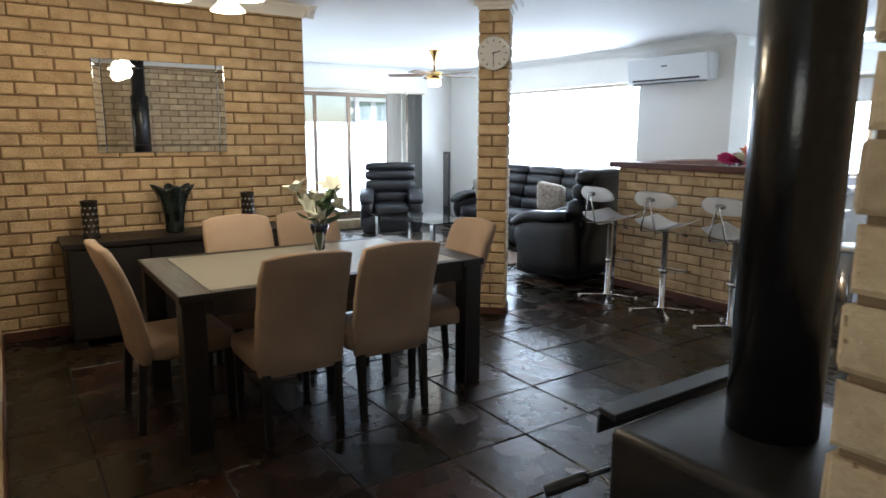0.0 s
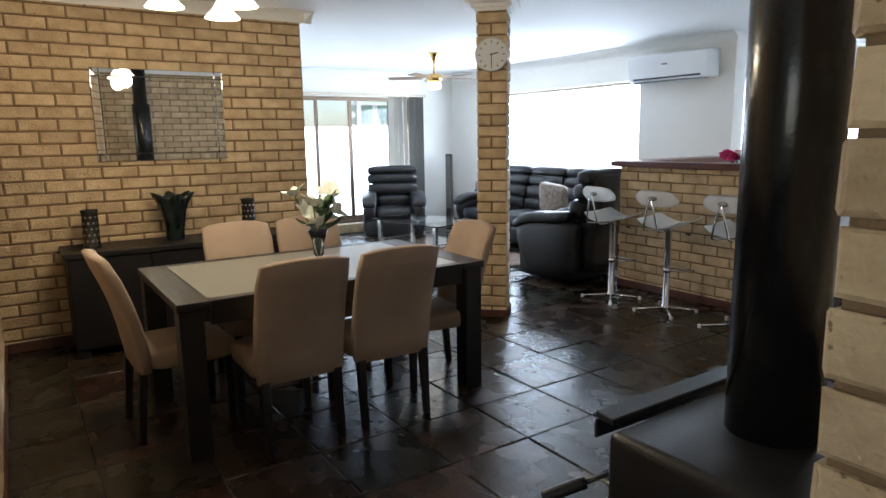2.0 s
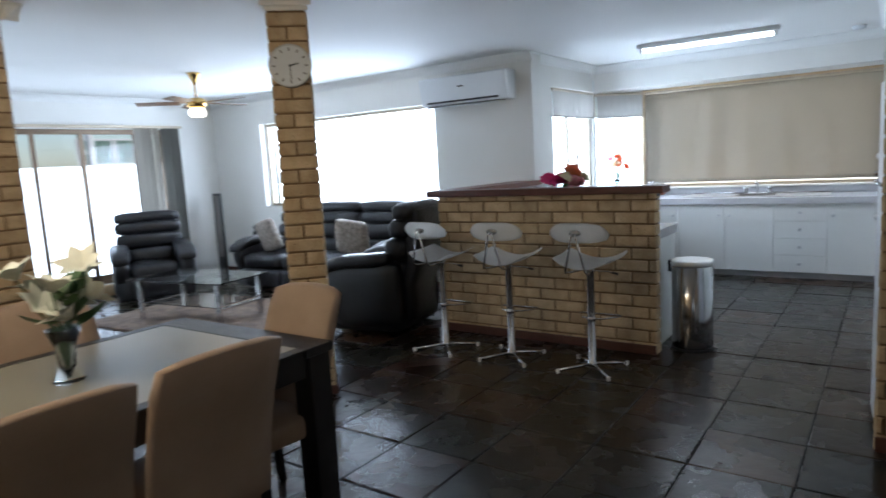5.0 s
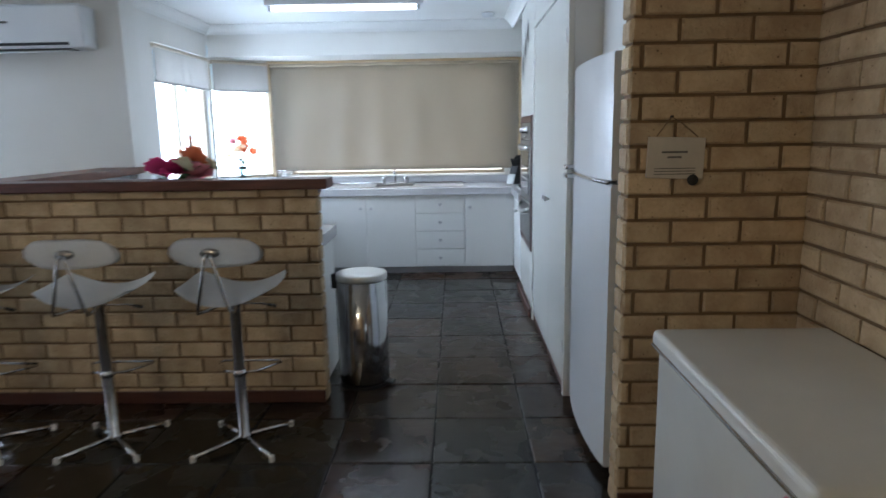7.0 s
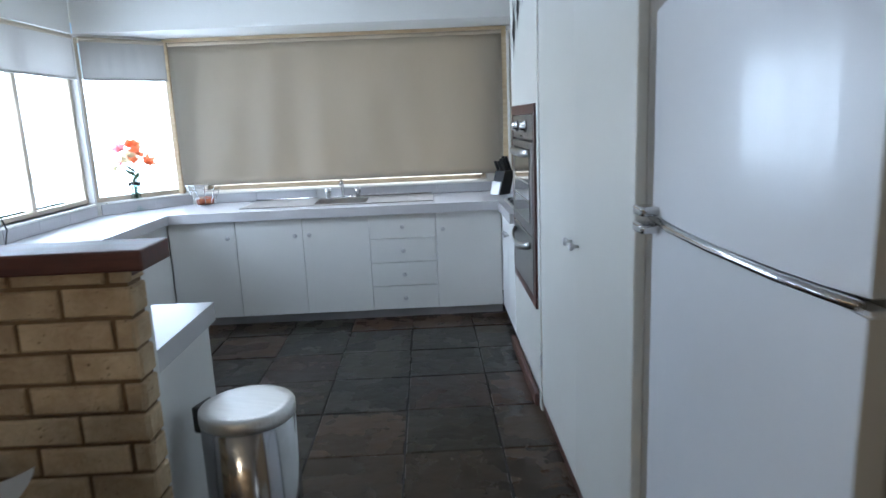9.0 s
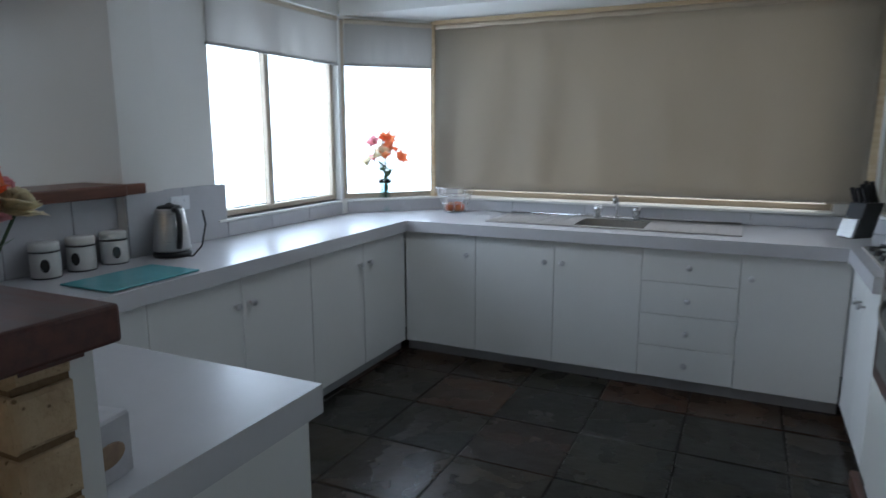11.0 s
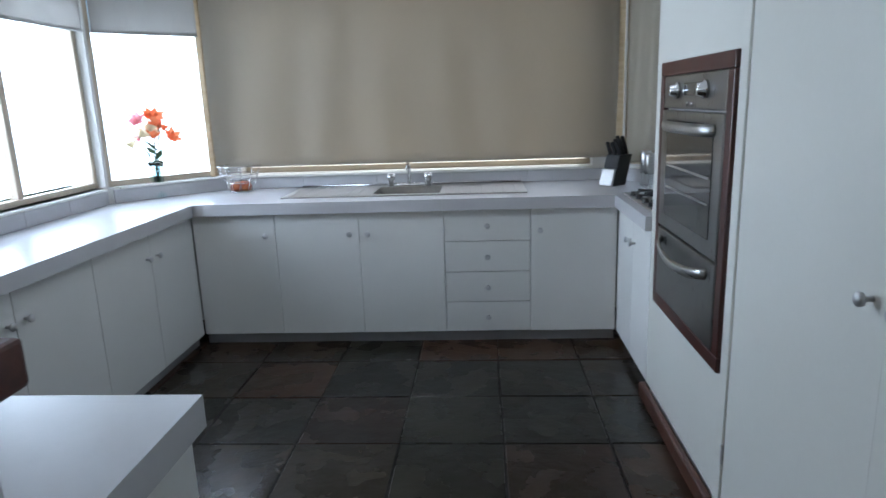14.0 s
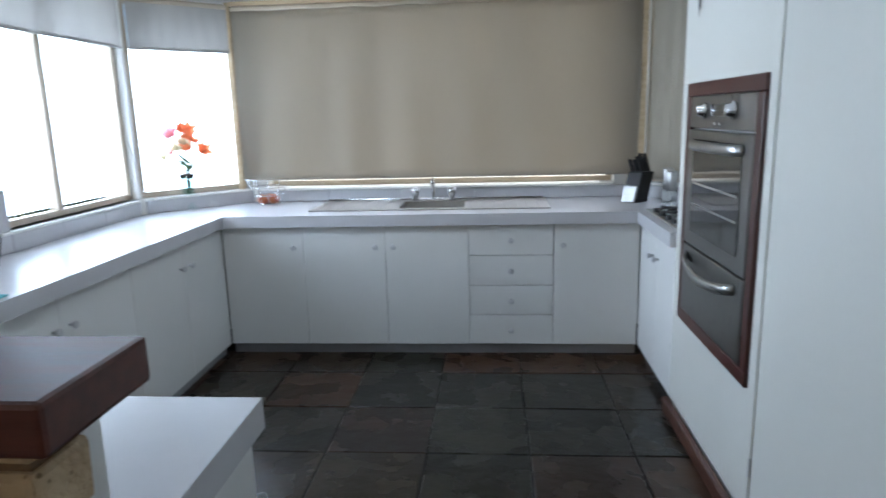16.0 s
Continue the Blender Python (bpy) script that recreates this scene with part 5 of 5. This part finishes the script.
ck = thing("wall_clock", (-0.573, -4.947, 2.135), 45, "round silver wall clock with white face on the column", "clock")
part("rim", moved(lathe([(0.132, 0), (0.134, 0.02), (0.128, 0.03), (0.122, 0.026), (0.003, 0.02)], 40), pose(0, -0.121, 0, 90)), STEEL, ck, smooth=True)
part("face", moved(lathe([(0.121, 0.0265), (0.121, 0.028), (0.003, 0.0285)], 40), pose(0, -0.121, 0, 90)), CLOCKF, ck)
for k in range(12):
    a = radians(30 * k)
    part("hour_mark", moved(box(-0.004, 0.004, -0.0015, 0, 0.088, 0.108), pose(0, -0.1505, 0, 0, 30 * k)), INK, ck)
part("hour_hand", moved(box(-0.004, 0.004, -0.001, 0, -0.01, 0.055), pose(0, -0.1525, 0, 0, 75)), BLACKPL, ck)
part("minute_hand", moved(box(-0.003, 0.003, -0.001, 0, -0.01, 0.085), pose(0, -0.154, 0, 0, 180)), BLACKPL, ck)

pd = thing("pendant_light", (PENDANT[0], PENDANT[1], CEIL_Z), 0, "ceiling light with three lit white glass shades", "lamp")
part("rose", lathe([(0.004, -0.03), (0.05, -0.028), (0.06, -0.002), (0.06, -0.0015)], 20), BRASS, pd, smooth=True)
part("stem", rod([(0, 0, -0.03), (0, 0, -0.28)], 0.009), BRASS, pd, smooth=True)
for k in range(3):
    a = radians(120 * k + 147)
    c, s = math.cos(a), math.sin(a)
    arm = part("arm", rod([(0, 0, -0.27), (0.1 * c, 0.1 * s, -0.3), (0.19 * c, 0.19 * s, -0.29), (0.21 * c, 0.21 * s, -0.33)], 0.007), BRASS, pd, smooth=True)
    part("shade", moved(lathe([(0.022, 0), (0.03, -0.01), (0.055, -0.05), (0.085, -0.08), (0.092, -0.09), (0.086, -0.091), (0.003, -0.05)], 24), pose(0.21 * c, 0.21 * s, -0.33)), SHADELIT, arm, "lit white glass shade", smooth=True)
    bulb("pendant_bulb", (PENDANT[0] + 0.21 * c, PENDANT[1] + 0.21 * s, CEIL_Z - 0.47), PENDANT_W, (1, 0.8, 0.52), 0.06)

# wood stove
sv = thing("wood_stove", (2.83, -6.72, 0), 0, "black steel wood heater with a tall black flue", "stove")
part("pedestal", box(-0.24, 0.22, -0.24, 0.24, 0.03, 0.16, 0.004), BLACKMET, sv)
part("base_plate", box(-0.3, 0.26, -0.3, 0.3, 0.0, 0.03, 0.005), BLACKMET, sv)
part("firebox", box(-0.26, 0.265, -0.318, 0.325, 0.16, 0.715, 0.03, 4), BLACKMET, sv, smooth=True)
b = box(-0.325, -0.262, -0.29, 0.335, 0.715, 0.735, 0.003)
for v in b.verts:
    v.co.z += -0.5 * (v.co.x + 0.262) * 0.2
part("front_lip", b, BLACKMET, sv)
part("lip_fascia", box(-0.328, -0.318, -0.29, 0.335, 0.66, 0.716, 0.002), BLACKMET, sv)
dr = part("fire_door", box(-0.285, -0.251, -0.25, 0.25, 0.22, 0.63, 0.006), BLACKMET, sv)
part("door_glass", box(-0.288, -0.2855, -0.19, 0.19, 0.28, 0.57), OVENGLASS, dr)
part("door_handle", rod([(-0.285, -0.24, 0.56), (-0.31, -0.29, 0.545), (-0.33, -0.33, 0.53)], 0.008, 8), BLACKMET, sv, smooth=True)
part("handle_grip", rod([(-0.325, -0.32, 0.534), (-0.335, -0.335, 0.528), (-0.375, -0.42, 0.50), (-0.382, -0.432, 0.496)], 0.019, 10), BLACKPL, sv, smooth=True)
part("flue", moved(lathe([(0.116, 0.7155), (0.116, 2.02), (0.112, 2.025), (0.09, 2.03), (0.09, CEIL_Z - 0.002)], 40), pose(-0.008, 0.042, 0)), FLUE, sv, "satin black flue pipe", smooth=True)
hearth = structure("hearth", box(2.3, 3.198, -7.2, -6.2, 0.004, 0.0075), SLATE, "dark slate hearth pad", "hearth")
hearth.location.z = -0.0001

# chest freezer
fz = thing("chest_freezer", (2.935, -5.04, 0), 0, "white chest freezer against the brick wall", "freezer")
part("body", box(-0.29, 0.27, -0.5, 0.48, 0.03, 0.735, 0.014, 3), FREEZE, fz)
part("lid", box(-0.31, 0.28, -0.515, 0.495, 0.742, 0.805, 0.02, 4), FREEZE, fz)
part("seal", box(-0.285, 0.265, -0.495, 0.475, 0.735, 0.742), BLACKPL, fz)
part("lid_edge", rod([(-0.312, -0.49, 0.756), (-0.312, 0.47, 0.756)], 0.006, 8), CHROME, fz)
lb = part("energy_label", box(-0.2925, -0.2902, -0.44, -0.355, 0.56, 0.64), YELLOW, fz, "yellow energy rating label")
part("label_head", box(-0.2925, -0.2902, -0.44, -0.355, 0.641, 0.685), BLACKPL, fz)
part("label_dial", moved(lathe([(0.026, 0), (0.024, 0.0015), (0.003, 0.002)], 16), pose(-0.2905, -0.4, 0.695, 0, -90)), REDST, fz)
part("label_text", box(-0.2932, -0.2926, -0.425, -0.37, 0.59, 0.6), INK, fz)
for x in (-0.24, 0.22):
    for y in (-0.44, 0.42):
        part("foot", moved(lathe([(0.025, 0), (0.025, 0.03)], 10), pose(x, y, 0)), BLACKPL, fz)

# plaque on the nib wall
pq = thing("wall_plaque", (2.742, -4.345, 1.365), 0, "small painted plaque hanging from a string", "plaque")
part("board", moved(box(-0.1, 0.1, -0.012, 0, -0.07, 0.075, 0.002), pose(0, 0, 0, 0, 2)), PLAQUE, pq)
for k, w in enumerate((0.05, 0.03)):
    part("writing", box(-w, w - 0.01, -0.0135, -0.0122, 0.02 - 0.018 * k, 0.027 - 0.018 * k), INK, pq)
for k in range(3):
    part("writing", box(-0.075, 0.07, -0.0135, -0.0122, -0.035 - 0.01 * k, -0.032 - 0.01 * k), INK, pq)
part("string", rod([(-0.07, -0.006, 0.076), (-0.04, -0.012, 0.12), (-0.02, -0.014, 0.145), (0.02, -0.012, 0.12), (0.075, -0.006, 0.076)], 0.0022, 6), STRING, pq)
part("hanger", rod([(-0.02, 0.006, 0.145), (-0.02, -0.02, 0.147)], 0.004, 6), BRONZEPOT, pq)
part("tag", moved(lathe([(0.018, 0), (0.02, 0.008), (0.003, 0.012)], 12), pose(0.06, -0.012, -0.075, 90)), BLACKPL, pq)

# ornament on the oven tower
for y, z, ln in ((-0.93, 1.85, 0.36), (-1.11, 2.0, 0.28), (-1.31, 2.1, 0.24)):
    orn = thing("wall_ornament", (2.556, y, z), 0, "dark slim metal bird in flight on the cupboard panel", "ornament", "flying metal birds")
    b = petal(ln, 0.05, 0.0, 8)
    bmesh.ops.solidify(b, geom=list(b.faces), thickness=0.006)
    part("body", moved(b, pose(-0.006, 0, ln) @ pose(0, 0, 0, -90) @ pose(0, 0, 0, 0, 90)), BRONZEPOT, orn)
    for k in (-1, 1):
        b = petal(ln * 0.42, 0.045, 0.3, 5)
        bmesh.ops.solidify(b, geom=list(b.faces), thickness=0.004)
        part("wing", moved(b, pose(-0.008, 0, ln * 0.5) @ pose(0, 0, 0, 58 * k) @ pose(0, 0, 0, 0, 75)), BRONZEPOT, orn)

# ceiling fittings of the kitchen
tl = thing("fluorescent_light", (1.05, -1.02, CEIL_Z), 2, "long fluorescent batten lit on the kitchen ceiling", "lamp")
part("batten", box(-0.66, 0.66, -0.045, 0.045, -0.045, -0.0005, 0.004), WHITEMET, tl)
part("tube", rod([(-0.6, 0, -0.068), (0.6, 0, -0.068)], 0.019, 12), TUBE, tl, "glowing tube", smooth=True)
for x in (-0.62, 0.62):
    part("lamp_holder", box(x - 0.015, x + 0.015, -0.02, 0.02, -0.09, -0.045, 0.003), WHITEMET, tl)
window_lamp("tube_light", (1.05, -1.02, CEIL_Z - 0.10), (1.05, -1.02, 0), 1.2, 0.05, 11, (0.95, 0.98, 1.0))
sm = thing("smoke_detector", (2.29, -0.24, CEIL_Z), 0, "round white smoke alarm on the ceiling", "smoke alarm")
part("housing", lathe([(0.003, -0.038), (0.045, -0.036), (0.058, -0.02), (0.06, -0.0006)], 28), WHITEMET, sm, smooth=True)
part("grille", lathe([(0.003, -0.0405), (0.02, -0.0402), (0.022, -0.0382)], 20), CEIL, sm)

# ---- lounge ----
ac = thing("air_conditioner", (-1.24, -1.725, 2.11), 0, "white wall-mounted split air conditioner", "air conditioner")
b = box(-0.56, 0.56, -0.22, 0, 0.0, 0.30, 0.02, 3)
for v in b.verts:
    if v.co.y < -0.1 and v.co.z < 0.15:
        v.co.y += 0.05
part("casing", b, WHITEMET, ac, smooth=False)
part("outlet_flap", moved(box(-0.5, 0.44, -0.1, 0.0, -0.004, 0.004, 0.002), pose(0, -0.07, 0.012, 20)), WHITEMET, ac)
part("outlet_slot", box(-0.5, 0.44, -0.16, -0.03, -0.003, -0.0004), BLACKPL, ac)
# solid black strip on the casing, standing for the shade in the outlet
part("outlet_shadow_gap", box(-0.48, 0.44, -0.1785, -0.166, 0.022, 0.042, 0.002), BLACKPL, ac)
part("badge", box(-0.04, 0.04, -0.2225, -0.2195, 0.17, 0.185), INK, ac)

fan = thing("ceiling_fan", (-3.5, -3.62, CEIL_Z), 12, "brass ceiling fan with timber blades and a lit lamp", "fan")
part("canopy", lathe([(0.012, -0.13), (0.03, -0.09), (0.06, -0.02), (0.075, -0.001), (0.074, -0.0006)], 24), BRASS, fan, smooth=True)
part("downrod", rod([(0, 0, -0.12), (0, 0, -0.26)], 0.012), BRASS, fan, smooth=True)
part("motor", lathe([(0.02, -0.255), (0.09, -0.27), (0.1, -0.3), (0.1, -0.34), (0.07, -0.365), (0.003, -0.366)], 28), BRASS, fan, smooth=True)
for k in range(5):
    bl = part("blade", moved(box(0.16, 0.60, -0.06, 0.06, -0.004, 0.004, 0.003), pose(0, 0, -0.31, 0, 0, 72 * k) @ pose(0, 0, 0, 10)), BLADE, fan)
    part("blade_iron", moved(box(0.09, 0.2, -0.018, 0.018, 0.005, 0.009), pose(0, 0, -0.312, 0, 0, 72 * k) @ pose(0, 0, 0, 10)), BRASS, bl)
part("lamp_shade", lathe([(0.06, -0.367), (0.085, -0.38), (0.088, -0.43), (0.07, -0.455), (0.003, -0.46)], 24), SHADELIT, fan, "lit white glass shade", smooth=True)
bulb("fan_bulb", (-3.5, -3.62, CEIL_Z - 0.54), 5, (1, 0.84, 0.6), 0.07)


def recliner(name, at, turn, width, seats, label):
    """Padded leather seat; faces +y. Channels run across the back."""
    c = thing(name, at, turn, label, "sofa" if seats > 1 else "armchair")
    w, aw = width / 2, 0.2
    part("base", puff(-w + 0.03, w - 0.03, -0.36, 0.38, 0.03, 0.32, 0.05, 1), LEATHER, c, smooth=True)
    for s in (-1, 1):
        b = puff(min(s * w, s * (w - aw)), max(s * w, s * (w - aw)), -0.36, 0.42, 0.06, 0.6, 0.08, 5 + s)
        for v in b.verts:
            low = max(0.0, (0.4 - v.co.z) / 0.34)
            v.co.y -= 0.13 * low * max(0.0, v.co.y / 0.42)
            v.co.z -= 0.07 * max(0.0, (v.co.y - 0.1) / 0.32) ** 2 * max(0.0, (v.co.z - 0.3) / 0.3)
        a = part("armrest", b, LEATHER, c, smooth=True)
        b = puff(min(s * (w + 0.015), s * (w - aw - 0.01)), max(s * (w + 0.015), s * (w - aw - 0.01)), -0.28, 0.45, 0.555, 0.665, 0.05, 9 + s)
        for v in b.verts:
            v.co.z += 0.03 * max(0.0, -v.co.y / 0.28) - 0.09 * max(0.0, (v.co.y - 0.1) / 0.35) ** 2
        part("arm_pad", b, LEATHER, a, smooth=True)
    sw = (width - 2 * aw) / seats
    for i in range(seats):
        x0 = -w + aw + i * sw
        part("seat_cushion", puff(x0 + 0.004, x0 + sw - 0.004, -0.25, 0.42, 0.28, 0.47, 0.07, 11 + i), LEATHER, c, smooth=True)
        part("foot_panel", puff(x0 + 0.006, x0 + sw - 0.006, 0.37, 0.44, 0.06, 0.29, 0.03, 21 + i), LEATHER, c, smooth=True)
        for j, (z0, z1, y) in enumerate(((0.42, 0.62, -0.25), (0.60, 0.80, -0.30), (0.78, 0.95, -0.35), (0.92, 1.07, -0.39))):
            wide = 0.13 if seats == 1 and j else 0.0
            part("back_channel", puff(x0 + 0.004 - wide, x0 + sw - 0.004 + wide, y - 0.10, y + 0.10, z0, z1, 0.075, 31 + 5 * i + j, 0.006), LEATHER, c, smooth=True)
    b = puff(-w + aw * 0.75, w - aw * 0.75, -0.52, -0.36, 0.1, 1.02, 0.06, 51)
    for v in b.verts:
        v.co.y -= 0.0 if v.co.z > 0.5 else -0.08
    part("back_shell", b, LEATHER, c, smooth=True)
    return c


recliner("recliner_chair", (-5.02, -3.42, 0), -118, 0.94, 1, "black leather recliner armchair beside the sliding door")
recliner("recliner_chair", (-1.26, -3.38, 0), 100, 0.86, 1, "black leather recliner armchair at the end of the bar").scale = (1, 1, 1.09)
recliner("sofa", (-3.15, -2.28, 0), 180, 2.55, 3, "black leather three-seat sofa under the lounge window")
for i, (x, y, rz) in enumerate(((-3.98, -2.42, 168), (-2.55, -2.4, 195))):
    cu = thing("cushion", (x, y, 0.48), rz, "square beige patterned cushion on the black sofa", "cushion", "cushions on the sofa")
    part("cover", moved(puff(-0.21, 0.21, -0.06, 0.06, -0.21, 0.21, 0.058, 61 + i), pose(0, 0, 0.2, -14, 12 - 20 * i)), CUSHION, cu, smooth=True)

rg = thing("rug", (-3.2, -3.85, 0), 3, "shaggy brown patterned rug under the coffee table", "rug")
b = box(-1.25, 1.25, -0.75, 0.85, 0.001, 0.018)
bmesh.ops.subdivide_edges(b, edges=list(b.edges), cuts=24, use_grid_fill=True)
for v in b.verts:
    if v.co.z > 0.01:
        v.co.z += 0.008 * noise.noise(v.co * 9)
part("rug_body", b, RUG, rg, smooth=True)
ct = thing("coffee_table", (-3.36, -3.92, 0.02), 8, "glass coffee table on chrome legs", "table")
part("glass_top", box(-0.66, 0.66, -0.36, 0.36, 0.42, 0.432, 0.003), CLEAR, ct)
part("glass_shelf", box(-0.5, 0.5, -0.28, 0.28, 0.17, 0.178, 0.002), CLEAR, ct)
for x in (-0.56, 0.56):
    for y in (-0.28, 0.28):
        part("leg", box(x - 0.03, x + 0.03, y - 0.02, y + 0.02, 0.0, 0.4195, 0.004), CHROME, ct)
    part("leg_bar", box(x - 0.02, x + 0.02, -0.259, 0.259, 0.14, 0.169, 0.003), CHROME, ct)
sp = thing("tower_speaker", (-5.45, -2.08, 0), 35, "tall slim black tower loudspeaker in the corner", "speaker")
part("column", box(-0.05, 0.05, -0.05, 0.05, 0.022, 1.22, 0.012, 3), BLACKPL, sp)
part("base_plate", lathe([(0.14, 0), (0.14, 0.014), (0.12, 0.021), (0.003, 0.0215)], 28), BLACKPL, sp)
part("grille", box(-0.042, 0.042, -0.056, -0.0505, 0.3, 1.19, 0.003), INK, sp)
si = thing("side_ornament", (-4.72, -2.02, 0), 0, "small dark ornament on a slim stand", "ornament")
part("stand", lathe([(0.1, 0), (0.1, 0.015), (0.015, 0.03), (0.015, 0.58), (0.09, 0.6), (0.09, 0.615), (0.003, 0.616)], 20), WENGE, si, smooth=True)
part("figure", lathe([(0.05, 0.617), (0.055, 0.65), (0.03, 0.69), (0.045, 0.73), (0.025, 0.77), (0.003, 0.78)], 16), BLACKPL, si, smooth=True)

# ---- floor tiles and bricks ----
def chamfered(w, d, h, c, seed=0, rough=0.0):
    """A low-poly block with chamfered front edges: w along x, h along z, front at y = -d, back at y = 0."""
    rng = random.Random(seed)
    j = lambda: rng.uniform(-rough, rough)
    v = [(0, 0, 0), (w, 0, 0), (w, 0, h), (0, 0, h)]
    v += [(0 + j(), -d + c, 0 + j()), (w + j(), -d + c, 0 + j()), (w + j(), -d + c, h + j()), (0 + j(), -d + c, h + j())]
    v += [(c + j(), -d + j() * 0.5, c + j()), (w - c + j(), -d + j() * 0.5, c + j()), (w - c + j(), -d + j() * 0.5, h - c + j()), (c + j(), -d + j() * 0.5, h - c + j())]
    f = [(0, 1, 5, 4), (1, 2, 6, 5), (2, 3, 7, 6), (3, 0, 4, 7), (4, 5, 9, 8), (5, 6, 10, 9), (6, 7, 11, 10), (7, 4, 8, 11), (8, 9, 10, 11)]
    return v, f


BRICK_MESH = {}


def brick_mesh(w, d, variant):
    key = (round(w, 3), round(d, 3), variant)
    if key not in BRICK_MESH:
        v, f = chamfered(w, d, 0.0755, 0.006, variant, 0.0022)
        me = bpy.data.meshes.new("brick")
        me.from_pydata(v, [], f)
        me.materials.append(BRICK)
        BRICK_MESH[key] = me
    return BRICK_MESH[key]


PITCH, COURSE, BW = 0.25, 0.088, 0.2365


def lay_bricks(parent, origin, turn, length, z1, limit=300, depth=0.012, keep=None, shift=0.0, base=0.0):
    """Stretcher bond on a face that starts at origin, runs along its local x and looks to local -y. Past the limit the bricks are joined."""
    rng = random.Random(int(length * 1000) + int(turn))
    m0 = pose(origin[0], origin[1], 0, 0, 0, turn)
    rows = int((z1 - base) / COURSE)
    jv, jf, count = [], [], 0
    for r in range(rows + 1):
        z = base + r * COURSE + 0.006
        h = min(1.0, (z1 - z) / 0.0755)
        if h < 0.25:
            continue
        s = -(PITCH / 2 if r % 2 else 0) - shift
        while s < length - 0.02:
            a, e = max(0, s), min(length, s + BW)
            s += PITCH
            if e - a < 0.03:
                continue
            variant = rng.randrange(5)
            m = m0 @ Matrix.Translation((a, 0, z)) @ Matrix.Translation((0, rng.uniform(-0.0015, 0.0015), 0))
            near = keep is None or keep(a, z)
            if near and count < limit:
                ob = new("brick", brick_mesh(e - a, depth, variant))
                ob.parent = parent
                ob.matrix_parent_inverse = parent.matrix_world.inverted()
                ob.matrix_basis = m @ Matrix.Diagonal((1, 1, h, 1))
                count += 1
            else:
                v, f = chamfered(e - a, depth, 0.0755 * h, 0.006, variant, 0.0022)
                n = len(jv)
                jv += [tuple(m @ Vector(c)) for c in v]
                jf += [tuple(n + i for i in q) for q in f]
    if jv:
        me = bpy.data.meshes.new("bricks")
        me.from_pydata(jv, [], jf)
        me.materials.append(BRICK)
        ob = new("bricks", me)
        ob.parent = parent
        ob.matrix_parent_inverse = parent.matrix_world.inverted()
        tagged(ob, kind="stuff")


bpy.context.view_layer.update()
lay_bricks(wall_mirror, (-1.79 - CORE, -8.47), 90, 2.37, CEIL_Z - 0.08)
lay_bricks(wall_left, (2.40, -8.47 - CORE), 180, 4.19, CEIL_Z - 0.08, keep=lambda a, z: a > 2.2)
lay_bricks(wall_hearth, (3.22 + CORE, -4.34), -90, 2.86, CEIL_Z - 0.08, keep=lambda a, z: a < 2.6, limit=300)
lay_bricks(wall_pier, (3.365, -7.59 + CORE), 0, 0.30, CEIL_Z - 0.08, depth=0.014)
lay_bricks(wall_pier, (3.365 + CORE, -7.201), -90, 0.39, CEIL_Z - 0.08, depth=0.014)
lay_bricks(wall_nib, (2.578, -4.34 + CORE), 0, 0.642, CEIL_Z - 0.08, shift=0.08)
lay_bricks(wall_nib, (2.578 + CORE, -4.23), -90, 0.105, CEIL_Z - 0.08)
lay_bricks(bar, (-0.665, -3.28 + CORE), 0, 1.893, 1.19, shift=0.03)
lay_bricks(bar, (1.228 - CORE, -3.28), 90, 0.084, 1.19)
lay_bricks(bar, (-0.665 + CORE, -1.74), -90, 1.54, 1.19)
for k in range(4):
    q = Matrix.Translation((-0.573, -4.947, 0)) @ Matrix.Rotation(radians(45 + 90 * k), 4, "Z")
    o = q @ Vector((-0.118, -0.112, 0))
    lay_bricks(column, (o.x, o.y), 45 + 90 * k, 0.236, CEIL_Z - 0.1, shift=0.07 if k % 2 else 0.13)

TP = 0.46
rng = random.Random(4)
tile_meshes = []
for variant in range(6):
    v, f = chamfered(TP - 0.008, 0.012, TP - 0.008, 0.004, variant, 0.0025)
    me = bpy.data.meshes.new("tile")
    me.from_pydata([(x, z, -y - 0.012) for x, y, z in v], [], f)
    me.materials.append(SLATE)
    tile_meshes.append(me)
far = bmesh.new()
for i in range(-17, 7):
    for j in range(-12, 12):
        x, y = 1.84 + i * TP, -4.43 + j * TP
        if x < -5.9 or x > 4.6 or y < -9.6 or y > 0.3:
            continue
        if -1.4 < x < 3.1 and -8.5 < y < -0.2 or -2.3 < x < -1.3 and -6.5 < y < -3.5:
            ob = new("tile", rng.choice(tile_meshes))
            ob.parent = floor
            ob.matrix_basis = pose(x + 0.004, y + 0.004, rng.uniform(-0.0012, 0.0012), rng.uniform(-0.25, 0.25), rng.uniform(-0.25, 0.25))
        else:
            box(x + 0.004, x + TP - 0.004, y + 0.004, y + TP - 0.004, -0.012, 0, 0, 1, far)
part("tiles", far, SLATE, floor, kind="stuff")
